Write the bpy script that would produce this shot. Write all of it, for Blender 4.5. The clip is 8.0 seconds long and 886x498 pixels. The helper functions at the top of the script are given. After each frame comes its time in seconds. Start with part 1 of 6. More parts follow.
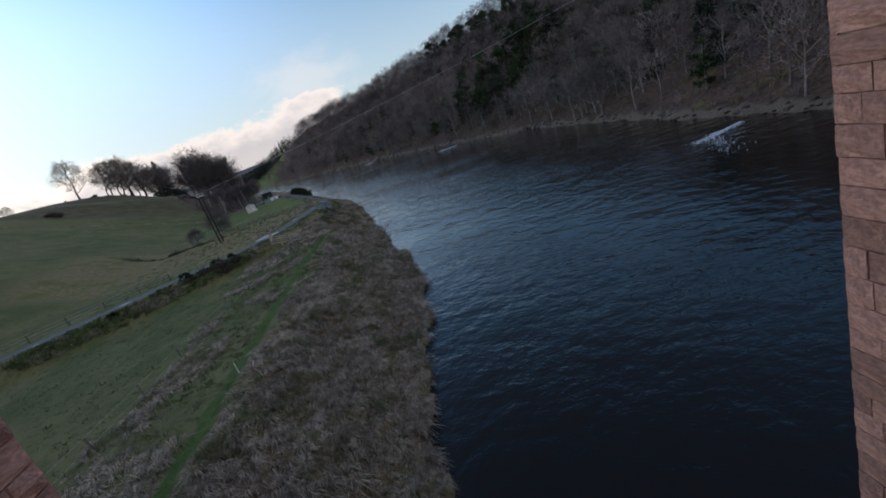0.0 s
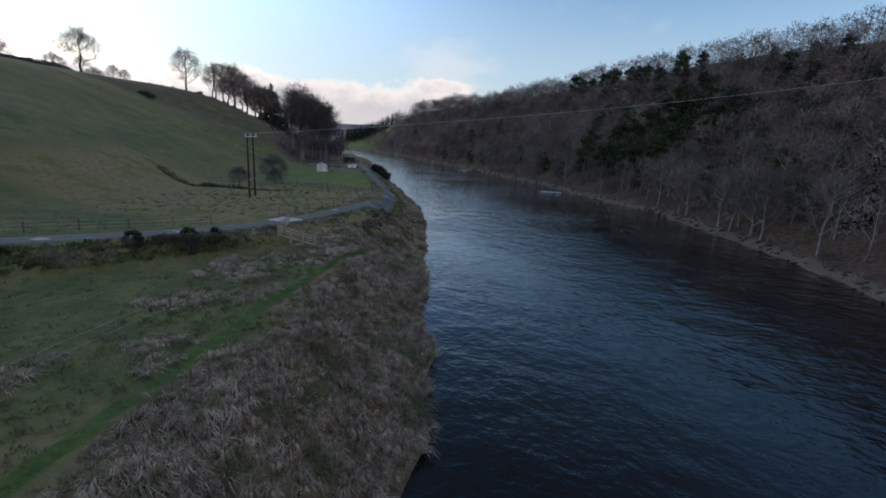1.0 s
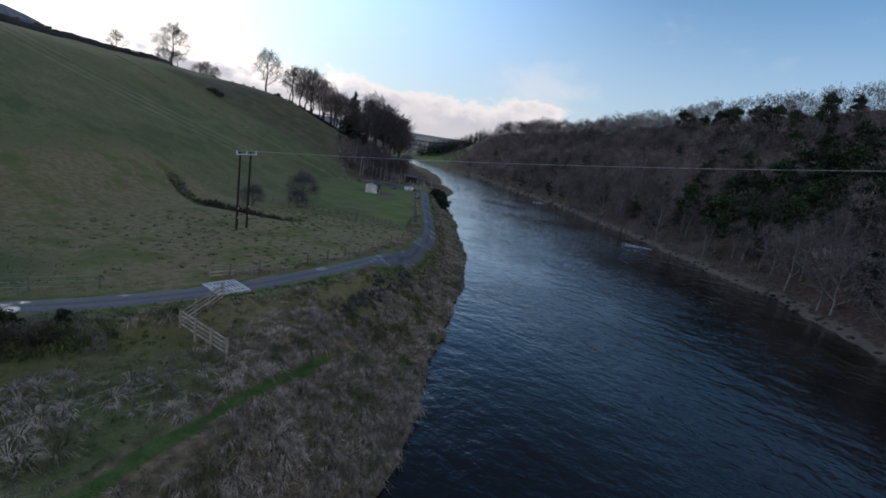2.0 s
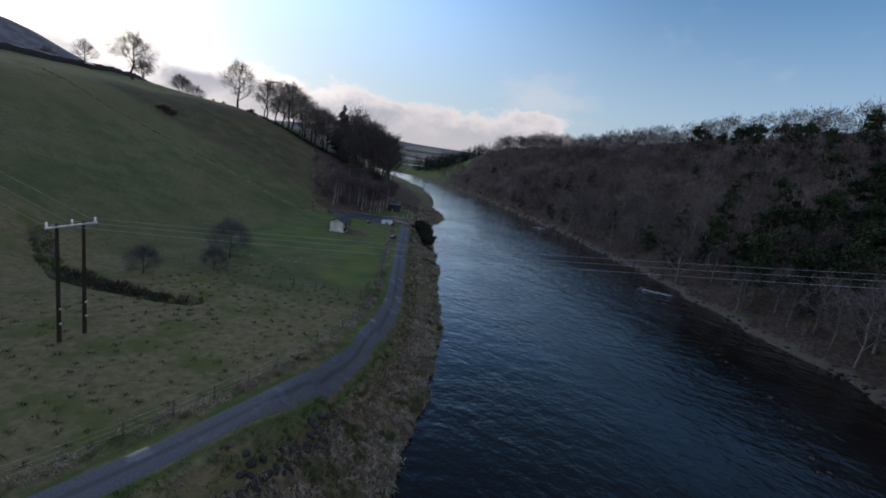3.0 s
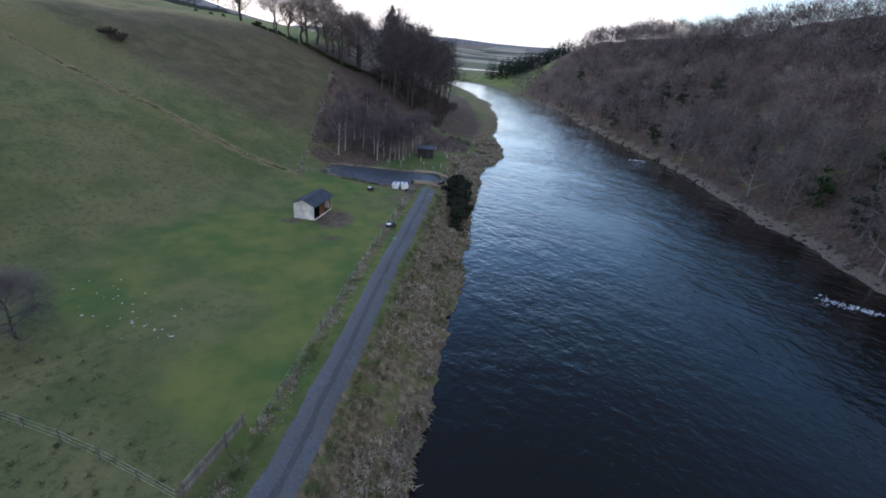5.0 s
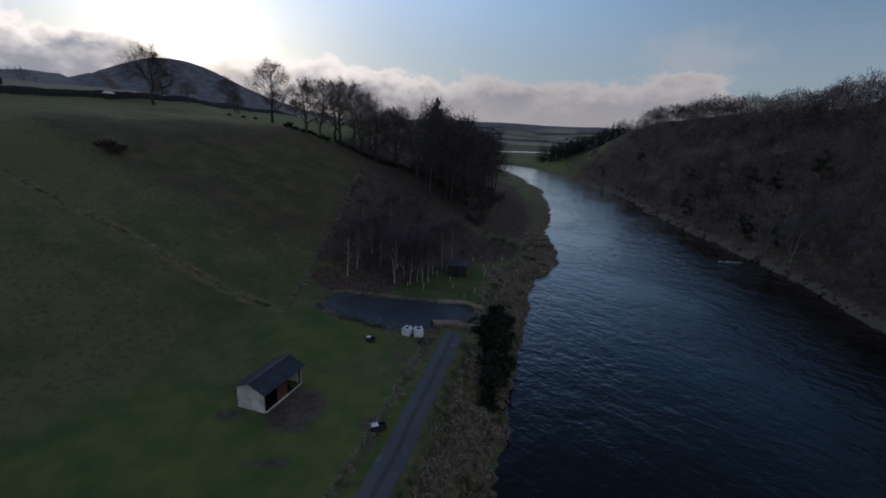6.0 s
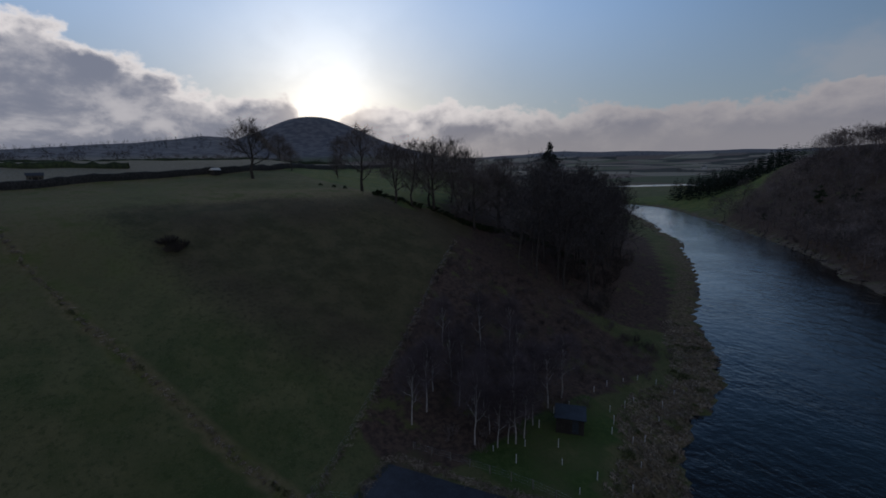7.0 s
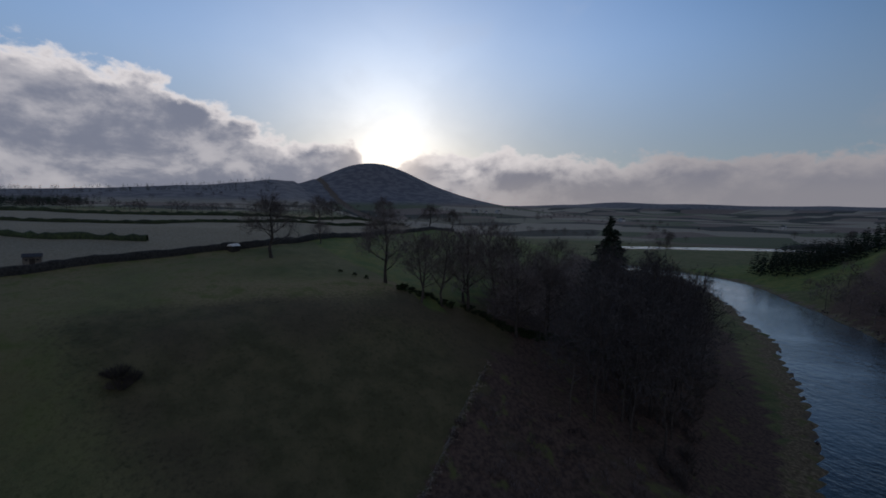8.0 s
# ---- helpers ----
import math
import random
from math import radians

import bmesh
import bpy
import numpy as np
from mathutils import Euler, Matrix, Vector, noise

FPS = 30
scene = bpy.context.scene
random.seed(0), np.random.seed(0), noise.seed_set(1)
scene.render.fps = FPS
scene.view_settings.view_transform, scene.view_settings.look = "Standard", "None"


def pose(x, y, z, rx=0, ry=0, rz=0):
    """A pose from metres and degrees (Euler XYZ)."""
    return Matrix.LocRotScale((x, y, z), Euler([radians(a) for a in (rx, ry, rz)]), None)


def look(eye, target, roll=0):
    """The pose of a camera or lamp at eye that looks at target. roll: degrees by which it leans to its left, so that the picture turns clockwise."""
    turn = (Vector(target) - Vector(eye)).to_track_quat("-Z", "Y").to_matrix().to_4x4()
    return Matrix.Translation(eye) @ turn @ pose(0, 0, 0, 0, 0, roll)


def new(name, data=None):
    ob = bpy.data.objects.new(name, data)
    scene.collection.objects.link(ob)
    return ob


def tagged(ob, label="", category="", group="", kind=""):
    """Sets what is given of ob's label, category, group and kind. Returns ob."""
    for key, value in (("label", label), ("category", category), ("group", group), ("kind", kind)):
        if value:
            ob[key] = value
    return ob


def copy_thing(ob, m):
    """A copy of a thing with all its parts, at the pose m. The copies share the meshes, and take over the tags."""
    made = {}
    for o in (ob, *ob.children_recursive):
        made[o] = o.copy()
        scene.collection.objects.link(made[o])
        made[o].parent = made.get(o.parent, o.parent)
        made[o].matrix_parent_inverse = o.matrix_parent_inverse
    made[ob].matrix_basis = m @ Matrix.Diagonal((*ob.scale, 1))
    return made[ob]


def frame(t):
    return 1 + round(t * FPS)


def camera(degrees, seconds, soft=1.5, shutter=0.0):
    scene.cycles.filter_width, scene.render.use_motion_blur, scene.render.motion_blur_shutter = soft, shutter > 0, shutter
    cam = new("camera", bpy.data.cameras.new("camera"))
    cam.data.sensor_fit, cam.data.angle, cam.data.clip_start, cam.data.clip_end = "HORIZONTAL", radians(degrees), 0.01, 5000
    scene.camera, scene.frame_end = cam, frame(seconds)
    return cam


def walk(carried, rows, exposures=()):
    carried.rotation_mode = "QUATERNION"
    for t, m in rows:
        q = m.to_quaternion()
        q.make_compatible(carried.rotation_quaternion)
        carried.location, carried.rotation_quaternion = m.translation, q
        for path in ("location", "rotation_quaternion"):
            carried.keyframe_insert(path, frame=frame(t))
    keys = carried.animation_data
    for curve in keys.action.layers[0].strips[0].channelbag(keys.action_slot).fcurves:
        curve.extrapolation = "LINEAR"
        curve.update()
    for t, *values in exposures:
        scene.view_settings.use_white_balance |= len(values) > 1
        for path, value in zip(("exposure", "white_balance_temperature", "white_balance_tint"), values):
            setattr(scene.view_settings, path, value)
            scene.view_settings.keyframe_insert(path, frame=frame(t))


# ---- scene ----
cam = camera(90.0, 8.0, soft=1.7, shutter=0.0)
METRES, EYE, TILT, LEAN, TURN = 200.0, 16.4, -17.6, 18.7, 0.0
ROWS = [
    (0.0, 0.0, 0.0, 0.0, -0.0, 0.0, 0.0),
    (0.5, -0.0086, 0.0529, 0.0177, 1.77, -0.42, -14.19),
    (1.0, -0.011, 0.1063, 0.037, 7.95, -0.22, -24.95),
    (1.5, -0.0155, 0.1597, 0.0605, 17.59, -3.97, -32.99),
    (3.0, -0.0628, 0.3184, 0.1343, 19.04, -2.23, -32.8),
    (3.5, -0.085, 0.3661, 0.1562, 11.77, -5.21, -26.18),
    (4.0, -0.1, 0.4155, 0.1735, 11.22, -13.83, -26.64),
    (4.5, -0.1108, 0.4696, 0.1877, 25.16, -20.76, -31.02),
    (6.0, -0.1933, 0.6437, 0.2287, 38.95, -14.04, -27.79),
    (6.5, -0.2388, 0.698, 0.2471, 47.47, -14.33, -26.1),
    (7.0, -0.2868, 0.7438, 0.269, 54.98, -16.71, -23.72),
    (7.5, -0.338, 0.783, 0.2927, 60.81, -14.15, -25.21),
    (8.0, -0.392, 0.8156, 0.3189, 62.93, -14.28, -24.65),
]
EXPOSURES = [(0.0, 0.05, 6500, 10), (1.5, 0.02, 6150, 10), (3.0, -0.27, 6050, 11), (3.5, -0.3, 6050, 11), (4.0, 1.05, 6250, 12), (4.5, 1.32, 6300, 12), (6.0, -1.02, 6050, 12), (6.5, -1.45, 5950, 12), (8.0, -1.48, 5850, 13)]
walk(cam, [(t, pose(0, 0, EYE, TILT, LEAN, TURN) @ pose(METRES * x, METRES * y, METRES * z, 90 + pitch, roll, yaw)) for t, x, y, z, yaw, pitch, roll in ROWS], EXPOSURES)

# ---- sky and sun ----
SUN_AZ, SUN_EL = 70.5, 6.8  # degrees west of north, and up


def node(tree, kind, values=()):
    n = tree.nodes.new(kind)
    for key, value in dict(values).items():
        if hasattr(value, "is_output"):
            tree.links.new(value, n.inputs[key])
        else:
            n.inputs[key].default_value = value
    return n


def calc(tree, op, a, b=0.0, c=0.0, clamp=False):
    n = node(tree, "ShaderNodeMath", {0: a, 1: b, 2: c})
    n.operation, n.use_clamp = op, clamp
    return n.outputs[0]


def vector(tree, op, values):
    n = node(tree, "ShaderNodeVectorMath", values)
    n.operation = op
    return n.outputs["Value" if op == "DOT_PRODUCT" else "Vector"]


def span(tree, v, a, b, lo=0.0, hi=1.0):
    """v eased from lo at a to hi at b."""
    n = node(tree, "ShaderNodeMapRange", {"Value": v, "From Min": a, "From Max": b, "To Min": lo, "To Max": hi})
    n.interpolation_type = "SMOOTHSTEP"
    return n.outputs[0]


def blend(tree, fac, a, b, how="MIX"):
    n = node(tree, "ShaderNodeMix", {0: fac})
    n.data_type, n.blend_type = "RGBA", how
    for slot, v in ((6, a), (7, b)):
        if hasattr(v, "is_output"):
            tree.links.new(v, n.inputs[slot])
        else:
            n.inputs[slot].default_value = (*v, 1)
    return n.outputs[2]


def grain(tree, where, scale, detail=4.0, rough=0.55, warp=0.0):
    return node(tree, "ShaderNodeTexNoise", {"Vector": where, "Scale": scale, "Detail": detail, "Roughness": rough, "Distortion": warp}).outputs[0]


def make_world():
    world = bpy.data.worlds.new("evening_sky")
    scene.world = world
    world.use_nodes = True
    t = world.node_tree
    t.nodes.clear()
    sky = node(t, "ShaderNodeTexSky")
    sky.sky_type, sky.sun_disc, sky.sun_elevation, sky.sun_rotation = "NISHITA", False, radians(SUN_EL), radians(-SUN_AZ)
    sky.altitude, sky.air_density, sky.dust_density, sky.ozone_density = 100, 1.0, 0.8, 3.0
    way = node(t, "ShaderNodeTexCoord").outputs["Generated"]
    axes = node(t, "ShaderNodeSeparateXYZ", {0: way})
    az = calc(t, "MULTIPLY", calc(t, "ARCTAN2", calc(t, "MULTIPLY", axes.outputs[0], -1.0), axes.outputs[1]), 57.29578)
    el = calc(t, "MULTIPLY", calc(t, "ARCSINE", axes.outputs[2]), 57.29578)
    stretched = vector(t, "MULTIPLY", {0: way, 1: (1, 1, 1.6)})
    billow = grain(t, stretched, 6.5, 7.0, 0.56, 0.2)
    fine = grain(t, stretched, 21.0, 5.0, 0.55, 0.2)
    # the height that the cloud tops reach, by bearing
    tower = calc(t, "MULTIPLY", span(t, az, 72.0, 75.5, 0.0, 0.6), 14.0)
    tower = calc(t, "MULTIPLY", calc(t, "ADD", tower, calc(t, "MULTIPLY", span(t, az, 79.0, 102.0), 5.6)), span(t, az, 150.0, 114.0))
    low = calc(t, "MULTIPLY", calc(t, "MULTIPLY", span(t, az, 4.0, 14.0), span(t, az, 75.0, 66.0)), 6.4)
    rest = calc(t, "MULTIPLY", span(t, az, 8.0, -40.0), 2.0)
    back = calc(t, "MULTIPLY", span(t, az, 112.0, 150.0), 4.0)
    tops = calc(t, "ADD", calc(t, "ADD", tower, low), calc(t, "ADD", rest, back))
    over = calc(t, "SUBTRACT", calc(t, "ADD", tops, calc(t, "MULTIPLY", calc(t, "SUBTRACT", billow, 0.5), 8.0)), el)
    over = calc(t, "ADD", over, calc(t, "MULTIPLY", calc(t, "SUBTRACT", fine, 0.5), 3.6))
    puff_az, puff_el = calc(t, "DIVIDE", calc(t, "SUBTRACT", az, 14.5), 7.0), calc(t, "DIVIDE", calc(t, "SUBTRACT", el, 8.2), 3.6)
    puff = calc(t, "ADD", calc(t, "SQRT", calc(t, "ADD", calc(t, "MULTIPLY", puff_az, puff_az), calc(t, "MULTIPLY", puff_el, puff_el))), calc(t, "MULTIPLY", calc(t, "SUBTRACT", fine, 0.5), 1.2))
    puff = calc(t, "MULTIPLY", span(t, puff, 1.15, 0.1), 0.36)
    mask = calc(t, "MAXIMUM", span(t, over, -0.35, 0.7), puff)
    deep = span(t, over, 0.1, calc(t, "ADD", 2.0, span(t, az, 70.0, 60.0, 0.0, 1.6)))
    # nearness to the sun
    s = (-math.sin(radians(SUN_AZ)) * math.cos(radians(SUN_EL)), math.cos(radians(SUN_AZ)) * math.cos(radians(SUN_EL)), math.sin(radians(SUN_EL)))
    dot = vector(t, "DOT_PRODUCT", {0: way, 1: s})
    dot = calc(t, "MAXIMUM", dot, 0.0)
    glow = calc(t, "POWER", dot, 300.0)
    wide = calc(t, "POWER", dot, 9.0)
    lobes = grain(t, vector(t, "ADD", {0: stretched, 1: (0.0, 0.0, 0.055)}), 6.5, 7.0, 0.56, 0.2)
    lit = span(t, calc(t, "SUBTRACT", lobes, billow), -0.16, 0.22)
    body = blend(t, calc(t, "MULTIPLY", deep, span(t, lit, 0.0, 1.0, 1.0, 0.55)), blend(t, span(t, az, 30.0, 64.0), (1.0, 0.89, 0.83), (2.3, 2.05, 1.8)), blend(t, span(t, az, 50.0, 70.0), (0.52, 0.50, 0.56), (0.52, 0.53, 0.62)))
    body = blend(t, calc(t, "MULTIPLY", calc(t, "MULTIPLY", span(t, el, 5.5, 1.5), span(t, az, 66.0, 50.0)), 0.6), body, (0.80, 0.72, 0.68))
    body = blend(t, calc(t, "MULTIPLY", glow, 0.8), body, (2.4, 2.0, 1.6))
    air = vector(t, "SCALE", {0: sky.outputs[0], 3: span(t, az, 15.0, -45.0, 0.25, 0.34)})
    pale = blend(t, calc(t, "MULTIPLY", span(t, el, calc(t, "ADD", 22.0, calc(t, "MULTIPLY", span(t, az, -10.0, 60.0), 16.0)), 1.0), 0.66), air, (0.62, 0.68, 0.77))
    wisps = calc(t, "MULTIPLY", calc(t, "MULTIPLY", span(t, billow, 0.57, 0.75), span(t, el, 60.0, 12.0)), 0.15)
    pale = blend(t, wisps, pale, (0.82, 0.80, 0.80))
    # the western sky is the brighter one, milky low down and bluer above
    west = calc(t, "MULTIPLY", span(t, az, 0.0, 48.0), span(t, az, 175.0, 115.0))
    pale = blend(t, west, pale, blend(t, span(t, el, 5.0, 20.0), (1.08, 1.06, 1.04), (1.5, 1.62, 1.75)), "MULTIPLY")
    veil = blend(t, calc(t, "MULTIPLY", wide, 0.12), pale, (1.5, 1.46, 1.46))
    for tight, gain in ((9.0, 0.10), (55.0, 0.36), (240.0, 0.75)):
        veil = blend(t, 1.0, veil, vector(t, "SCALE", {0: (1.0, 0.94, 0.82), 3: calc(t, "MULTIPLY", calc(t, "MULTIPLY", calc(t, "POWER", dot, tight), span(t, billow, 0.3, 0.65, 0.65, 1.2)), gain)}), "ADD")
    colour = blend(t, calc(t, "MULTIPLY", mask, 0.94), veil, body)
    # deeper blue overhead; an unseen bright patch added eastward to light the ground
    colour = blend(t, calc(t, "MULTIPLY", span(t, el, 26.0, 62.0), 0.8), colour, (0.46, 0.57, 0.82))
    e = (0.945, -0.326, 0.0)
    east = calc(t, "MULTIPLY", span(t, vector(t, "DOT_PRODUCT", {0: way, 1: e}), 0.38, 0.82), span(t, el, -1.0, 8.0))
    east = calc(t, "MULTIPLY", east, span(t, billow, 0.30, 0.55, 0.72, 1.0))
    colour = blend(t, east, colour, (1.15, 1.12, 1.16))
    under = blend(t, span(t, el, 0.0, -3.0), colour, (0.10, 0.11, 0.12))
    out = node(t, "ShaderNodeBackground", {0: under, 1: 1.0})
    t.links.new(out.outputs[0], node(t, "ShaderNodeOutputWorld").inputs[0])


make_world()
lamp = bpy.data.lights.new("sun", "SUN")
lamp.energy, lamp.angle, lamp.color = 0.7, radians(14), (1.0, 0.86, 0.7)
sun = new("sun", lamp)
sun.matrix_world = look((-300, 100, 60), (-300 + 100 * math.sin(radians(SUN_AZ)), 100 - 100 * math.cos(radians(SUN_AZ)), 60 - 100 * math.tan(radians(SUN_EL + 3))))


# ---- the lie of the land ----
LEFT_BANK = [(0, -900), (-3, -60), (-4, -10), (-5, 16), (-6, 28), (-8, 45), (-11, 57), (-14.5, 68), (-17.5, 78), (-23, 96), (-27, 110),
             (-30, 120), (-36, 132), (-42, 145), (-48, 157), (-56, 171), (-63, 183), (-71, 199), (-79, 214), (-83, 224), (-85, 236),
             (-88, 244), (-93, 251), (-106, 269), (-118, 293), (-130, 315), (-153, 350), (-165, 371), (-188, 393), (-215, 425),
             (-250, 456), (-292, 490), (-340, 488), (-430, 470), (-700, 480)]
RIGHT_BANK = [(54, -900), (50, -60), (48, 30), (47, 61), (45, 76), (42, 90), (39, 110), (35, 132), (31, 148), (26, 163), (17, 178),
              (10, 190), (0, 208), (-7, 222), (-19, 240), (-38, 272), (-58, 298), (-66, 307), (-100, 350), (-122, 385), (-160, 425),
              (-192, 455), (-247, 504), (-275, 519), (-335, 522), (-430, 508), (-700, 515)]
HILL_FOOT = [(-56, -900), (-58, 30), (-64, 80), (-78, 115), (-92, 155), (-97, 185), (-98, 212), (-104, 240), (-132, 285), (-160, 322),
             (-205, 378), (-260, 430), (-340, 442), (-700, 440)]
TRACK = [(-68, 30), (-55, 42), (-45, 51), (-40.2, 56.5), (-37.1, 63), (-35.2, 70.5), (-33.6, 79), (-32.6, 90), (-32.8, 99), (-34.5, 107), (-37.0, 115.5),
         (-40.0, 123), (-45, 132), (-50, 141), (-56, 151.5), (-61.5, 162), (-67, 172), (-72.5, 182)]
GULLY = [(-82, 99.5), (-76, 97.6), (-69.5, 96.6), (-65, 97.5), (-60, 99.6), (-55, 102)]
MOWN_PATH = [(-15, -20), (-16.5, 10), (-17.6, 20), (-19.4, 34), (-20.8, 45), (-22, 56), (-23, 66), (-24, 76)]


def side(x, y, line):
    """Distance from a line, positive to its left."""
    best, sign = np.full(np.shape(x), 1e18), np.ones(np.shape(x))
    for (ax, ay), (bx, by) in zip(line, line[1:]):
        ux, uy = bx - ax, by - ay
        s = np.clip(((x - ax) * ux + (y - ay) * uy) / (ux * ux + uy * uy), 0, 1)
        d = (x - ax - s * ux) ** 2 + (y - ay - s * uy) ** 2
        near = d < best
        best = np.where(near, d, best)
        sign = np.where(near, np.where(ux * (y - ay) - uy * (x - ax) >= 0, 1.0, -1.0), sign)
    return np.sqrt(best) * sign


def ease(a, b, v):
    v = np.clip((v - a) / (b - a), 0, 1)
    return v * v * (3 - 2 * v)


def bumps(x, y, size, seed=0):
    """Smooth value noise, -1 to 1, over a lattice of that size."""
    u, v = np.asarray(x, float) / size, np.asarray(y, float) / size
    i, j = np.floor(u), np.floor(v)
    f, g = u - i, v - j
    f, g = f * f * (3 - 2 * f), g * g * (3 - 2 * g)

    def h(a, b):
        w = np.sin(a * 127.1 + b * 311.7 + seed * 74.7) * 43758.5453
        return (w - np.floor(w)) * 2 - 1

    return (h(i, j) * (1 - f) + h(i + 1, j) * f) * (1 - g) + (h(i, j + 1) * (1 - f) + h(i + 1, j + 1) * f) * g


def land(x, y):
    """The ground's height over the river, in metres, with the masks that its cover follows."""
    x, y = np.asarray(x, float), np.asarray(y, float)
    dl, dr, df = side(x, y, LEFT_BANK), -side(x, y, RIGHT_BANK), side(x, y, HILL_FOOT)
    dt, dp = np.abs(side(x, y, TRACK)), np.abs(side(x, y, MOWN_PATH))
    dl = dl + 0.9 * bumps(x, y, 5, 3) + 0.5 * bumps(x, y, 2.1, 4)
    dr = dr + 1.6 * bumps(x, y, 9, 5) + 0.6 * bumps(x, y, 3, 6)
    # left side: bank, meadow, hill
    shelf = 5.0 - 2.6 * ease(202, 238, y)
    wide = 11 + 14 * ease(205, 240, y)
    z = 0.5 * ease(0, 0.7, dl) + (shelf - 0.5) * ease(0.3, wide, dl)
    fade = 1 - 0.45 * ease(330, 430, y) - 0.4 * ease(400, 520, y)
    d = np.maximum(df, 0)
    soft = d * d / (d + 6)
    cap = (27 + 0.115 * np.clip(d - 70, 0, 100) + 0.004 * np.clip(d - 210, 0, 900)) * fade
    rise = 0.43 * soft
    k = np.clip(0.5 + 0.5 * (cap - rise) / 6, 0, 1)
    z = z + cap * (1 - k) + rise * k - 6 * k * (1 - k) * 0.5
    z = z + np.clip(df / 20, 0, 1) * (0.5 * bumps(x, y, 24, 7) + 0.22 * bumps(x, y, 9, 8))
    z = z + ease(6, 14, dl) * (0.16 * bumps(x, y, 7, 9)) * ease(2.2, 5, dt)
    # a gully across the lower slope
    z = z - 0.9 * np.exp(-(side(x, y, GULLY) / 1.5) ** 2) * ease(2.4, 6, dt)
    # the track runs on a terrace that climbs southwards
    z = z + (2.0 - 0.9 * ease(52, 76, y) - 1.1 * ease(88, 125, y)) * ease(-7.0, -2.6, side(x, y, TRACK)) * ease(6, 10, dl)
    rough = ease(0, 1, dl) * (1 - ease(9, 13, dl)) * (1 - ease(70, 90, y) * ease(5, 8, dl))
    z = z + rough * (0.30 * bumps(x, y, 1.5, 10) + 0.16 * bumps(x, y, 0.9, 17)) * ease(0.6, 1.6, dp)
    # right side: shingle, wooded slope, level top
    wood = ease(-288, -138, x)
    slope = 0.72 * wood + 0.16 * (1 - wood)
    top = (44 + 3.5 * ease(-120, -60, x) + 9 * ease(-60, 30, x)) * wood + 10 * (1 - wood) + 3 * bumps(x, y, 60, 11)
    g = np.maximum(dr - 3.0, 0)
    rise = slope * g * g / (g + 3)
    k = np.clip(0.5 + 0.5 * (top - rise) / 14, 0, 1)
    zr = 0.4 * ease(0, 0.8, dr) + 0.8 * ease(0.5, 4, dr) + (top * (1 - k) + rise * k - 14 * k * (1 - k) * 0.5 + 0.03 * np.clip(dr - 80, 0, 400)) * (1 - ease(-270, -300, x) * 1.0)
    zr = zr + np.clip(g / 15, 0, 1) * 1.1 * bumps(x, y, 17, 12)
    zr = np.where(dr > 0, zr, 0)
    flat = ease(-262, -300, x)
    zr = np.where(dr > 0, zr * (1 - flat) + flat * (0.5 * ease(0, 1, dr) + 1.7 * ease(1, 8, dr)), zr)
    # a far bend of the river
    bend = np.abs(side(x, y, [(-522, 668), (-506, 684), (-470, 752), (-434, 806), (-405, 850), (-300, 930)]))
    zr = zr + (0.3 - zr) * (1 - ease(14, 80, bend)) * ease(-330, -380, x) - 1.6 * (1 - ease(16, 21, bend))
    bed = -0.5 - 0.9 * ease(0, 6, np.minimum(np.abs(dl), np.abs(dr)))
    z = np.where((dl > 0) & (dl > dr), z, np.where(dr > 0, zr, bed))
    # far hills
    away = np.hypot(x + 100, y - 200)
    r = np.hypot(x + 2100, y - 800)
    peak = 252 * np.exp(-40 * np.logaddexp(0, (r - 105) / 40) / 360)
    ang = np.degrees(np.arctan2(-(x + 70), y - 175))
    ridge = 30 * np.exp(-((away - 1750) / 480) ** 2) * ease(72, 90, ang) * (1 - ease(150, 190, ang))
    rim = 84 * ease(2000, 3700, away) * (0.72 + 0.62 * bumps(x, y, 1000, 13) + 0.3 * bumps(x, y, 420, 14))
    z = z + (peak + ridge + rim) * ease(420, 1300, away) * ease(20, 200, bend) + 3 * ease(450, 900, away) * bumps(x, y, 200, 15) * (z > 3)
    return z, dl, dr, df, dt, dp

# ---- materials ----
def material(name, rough=0.9, spec=0.3):
    m = bpy.data.materials.new(name)
    m.use_nodes = True
    t = m.node_tree
    b = t.nodes["Principled BSDF"]
    b.inputs["Roughness"].default_value, b.inputs["Specular IOR Level"].default_value = rough, spec
    return m, t, b


def relief(t, b, height, strength, distance):
    n = node(t, "ShaderNodeBump", {"Height": height, "Strength": strength, "Distance": distance})
    t.links.new(n.outputs[0], b.inputs["Normal"])


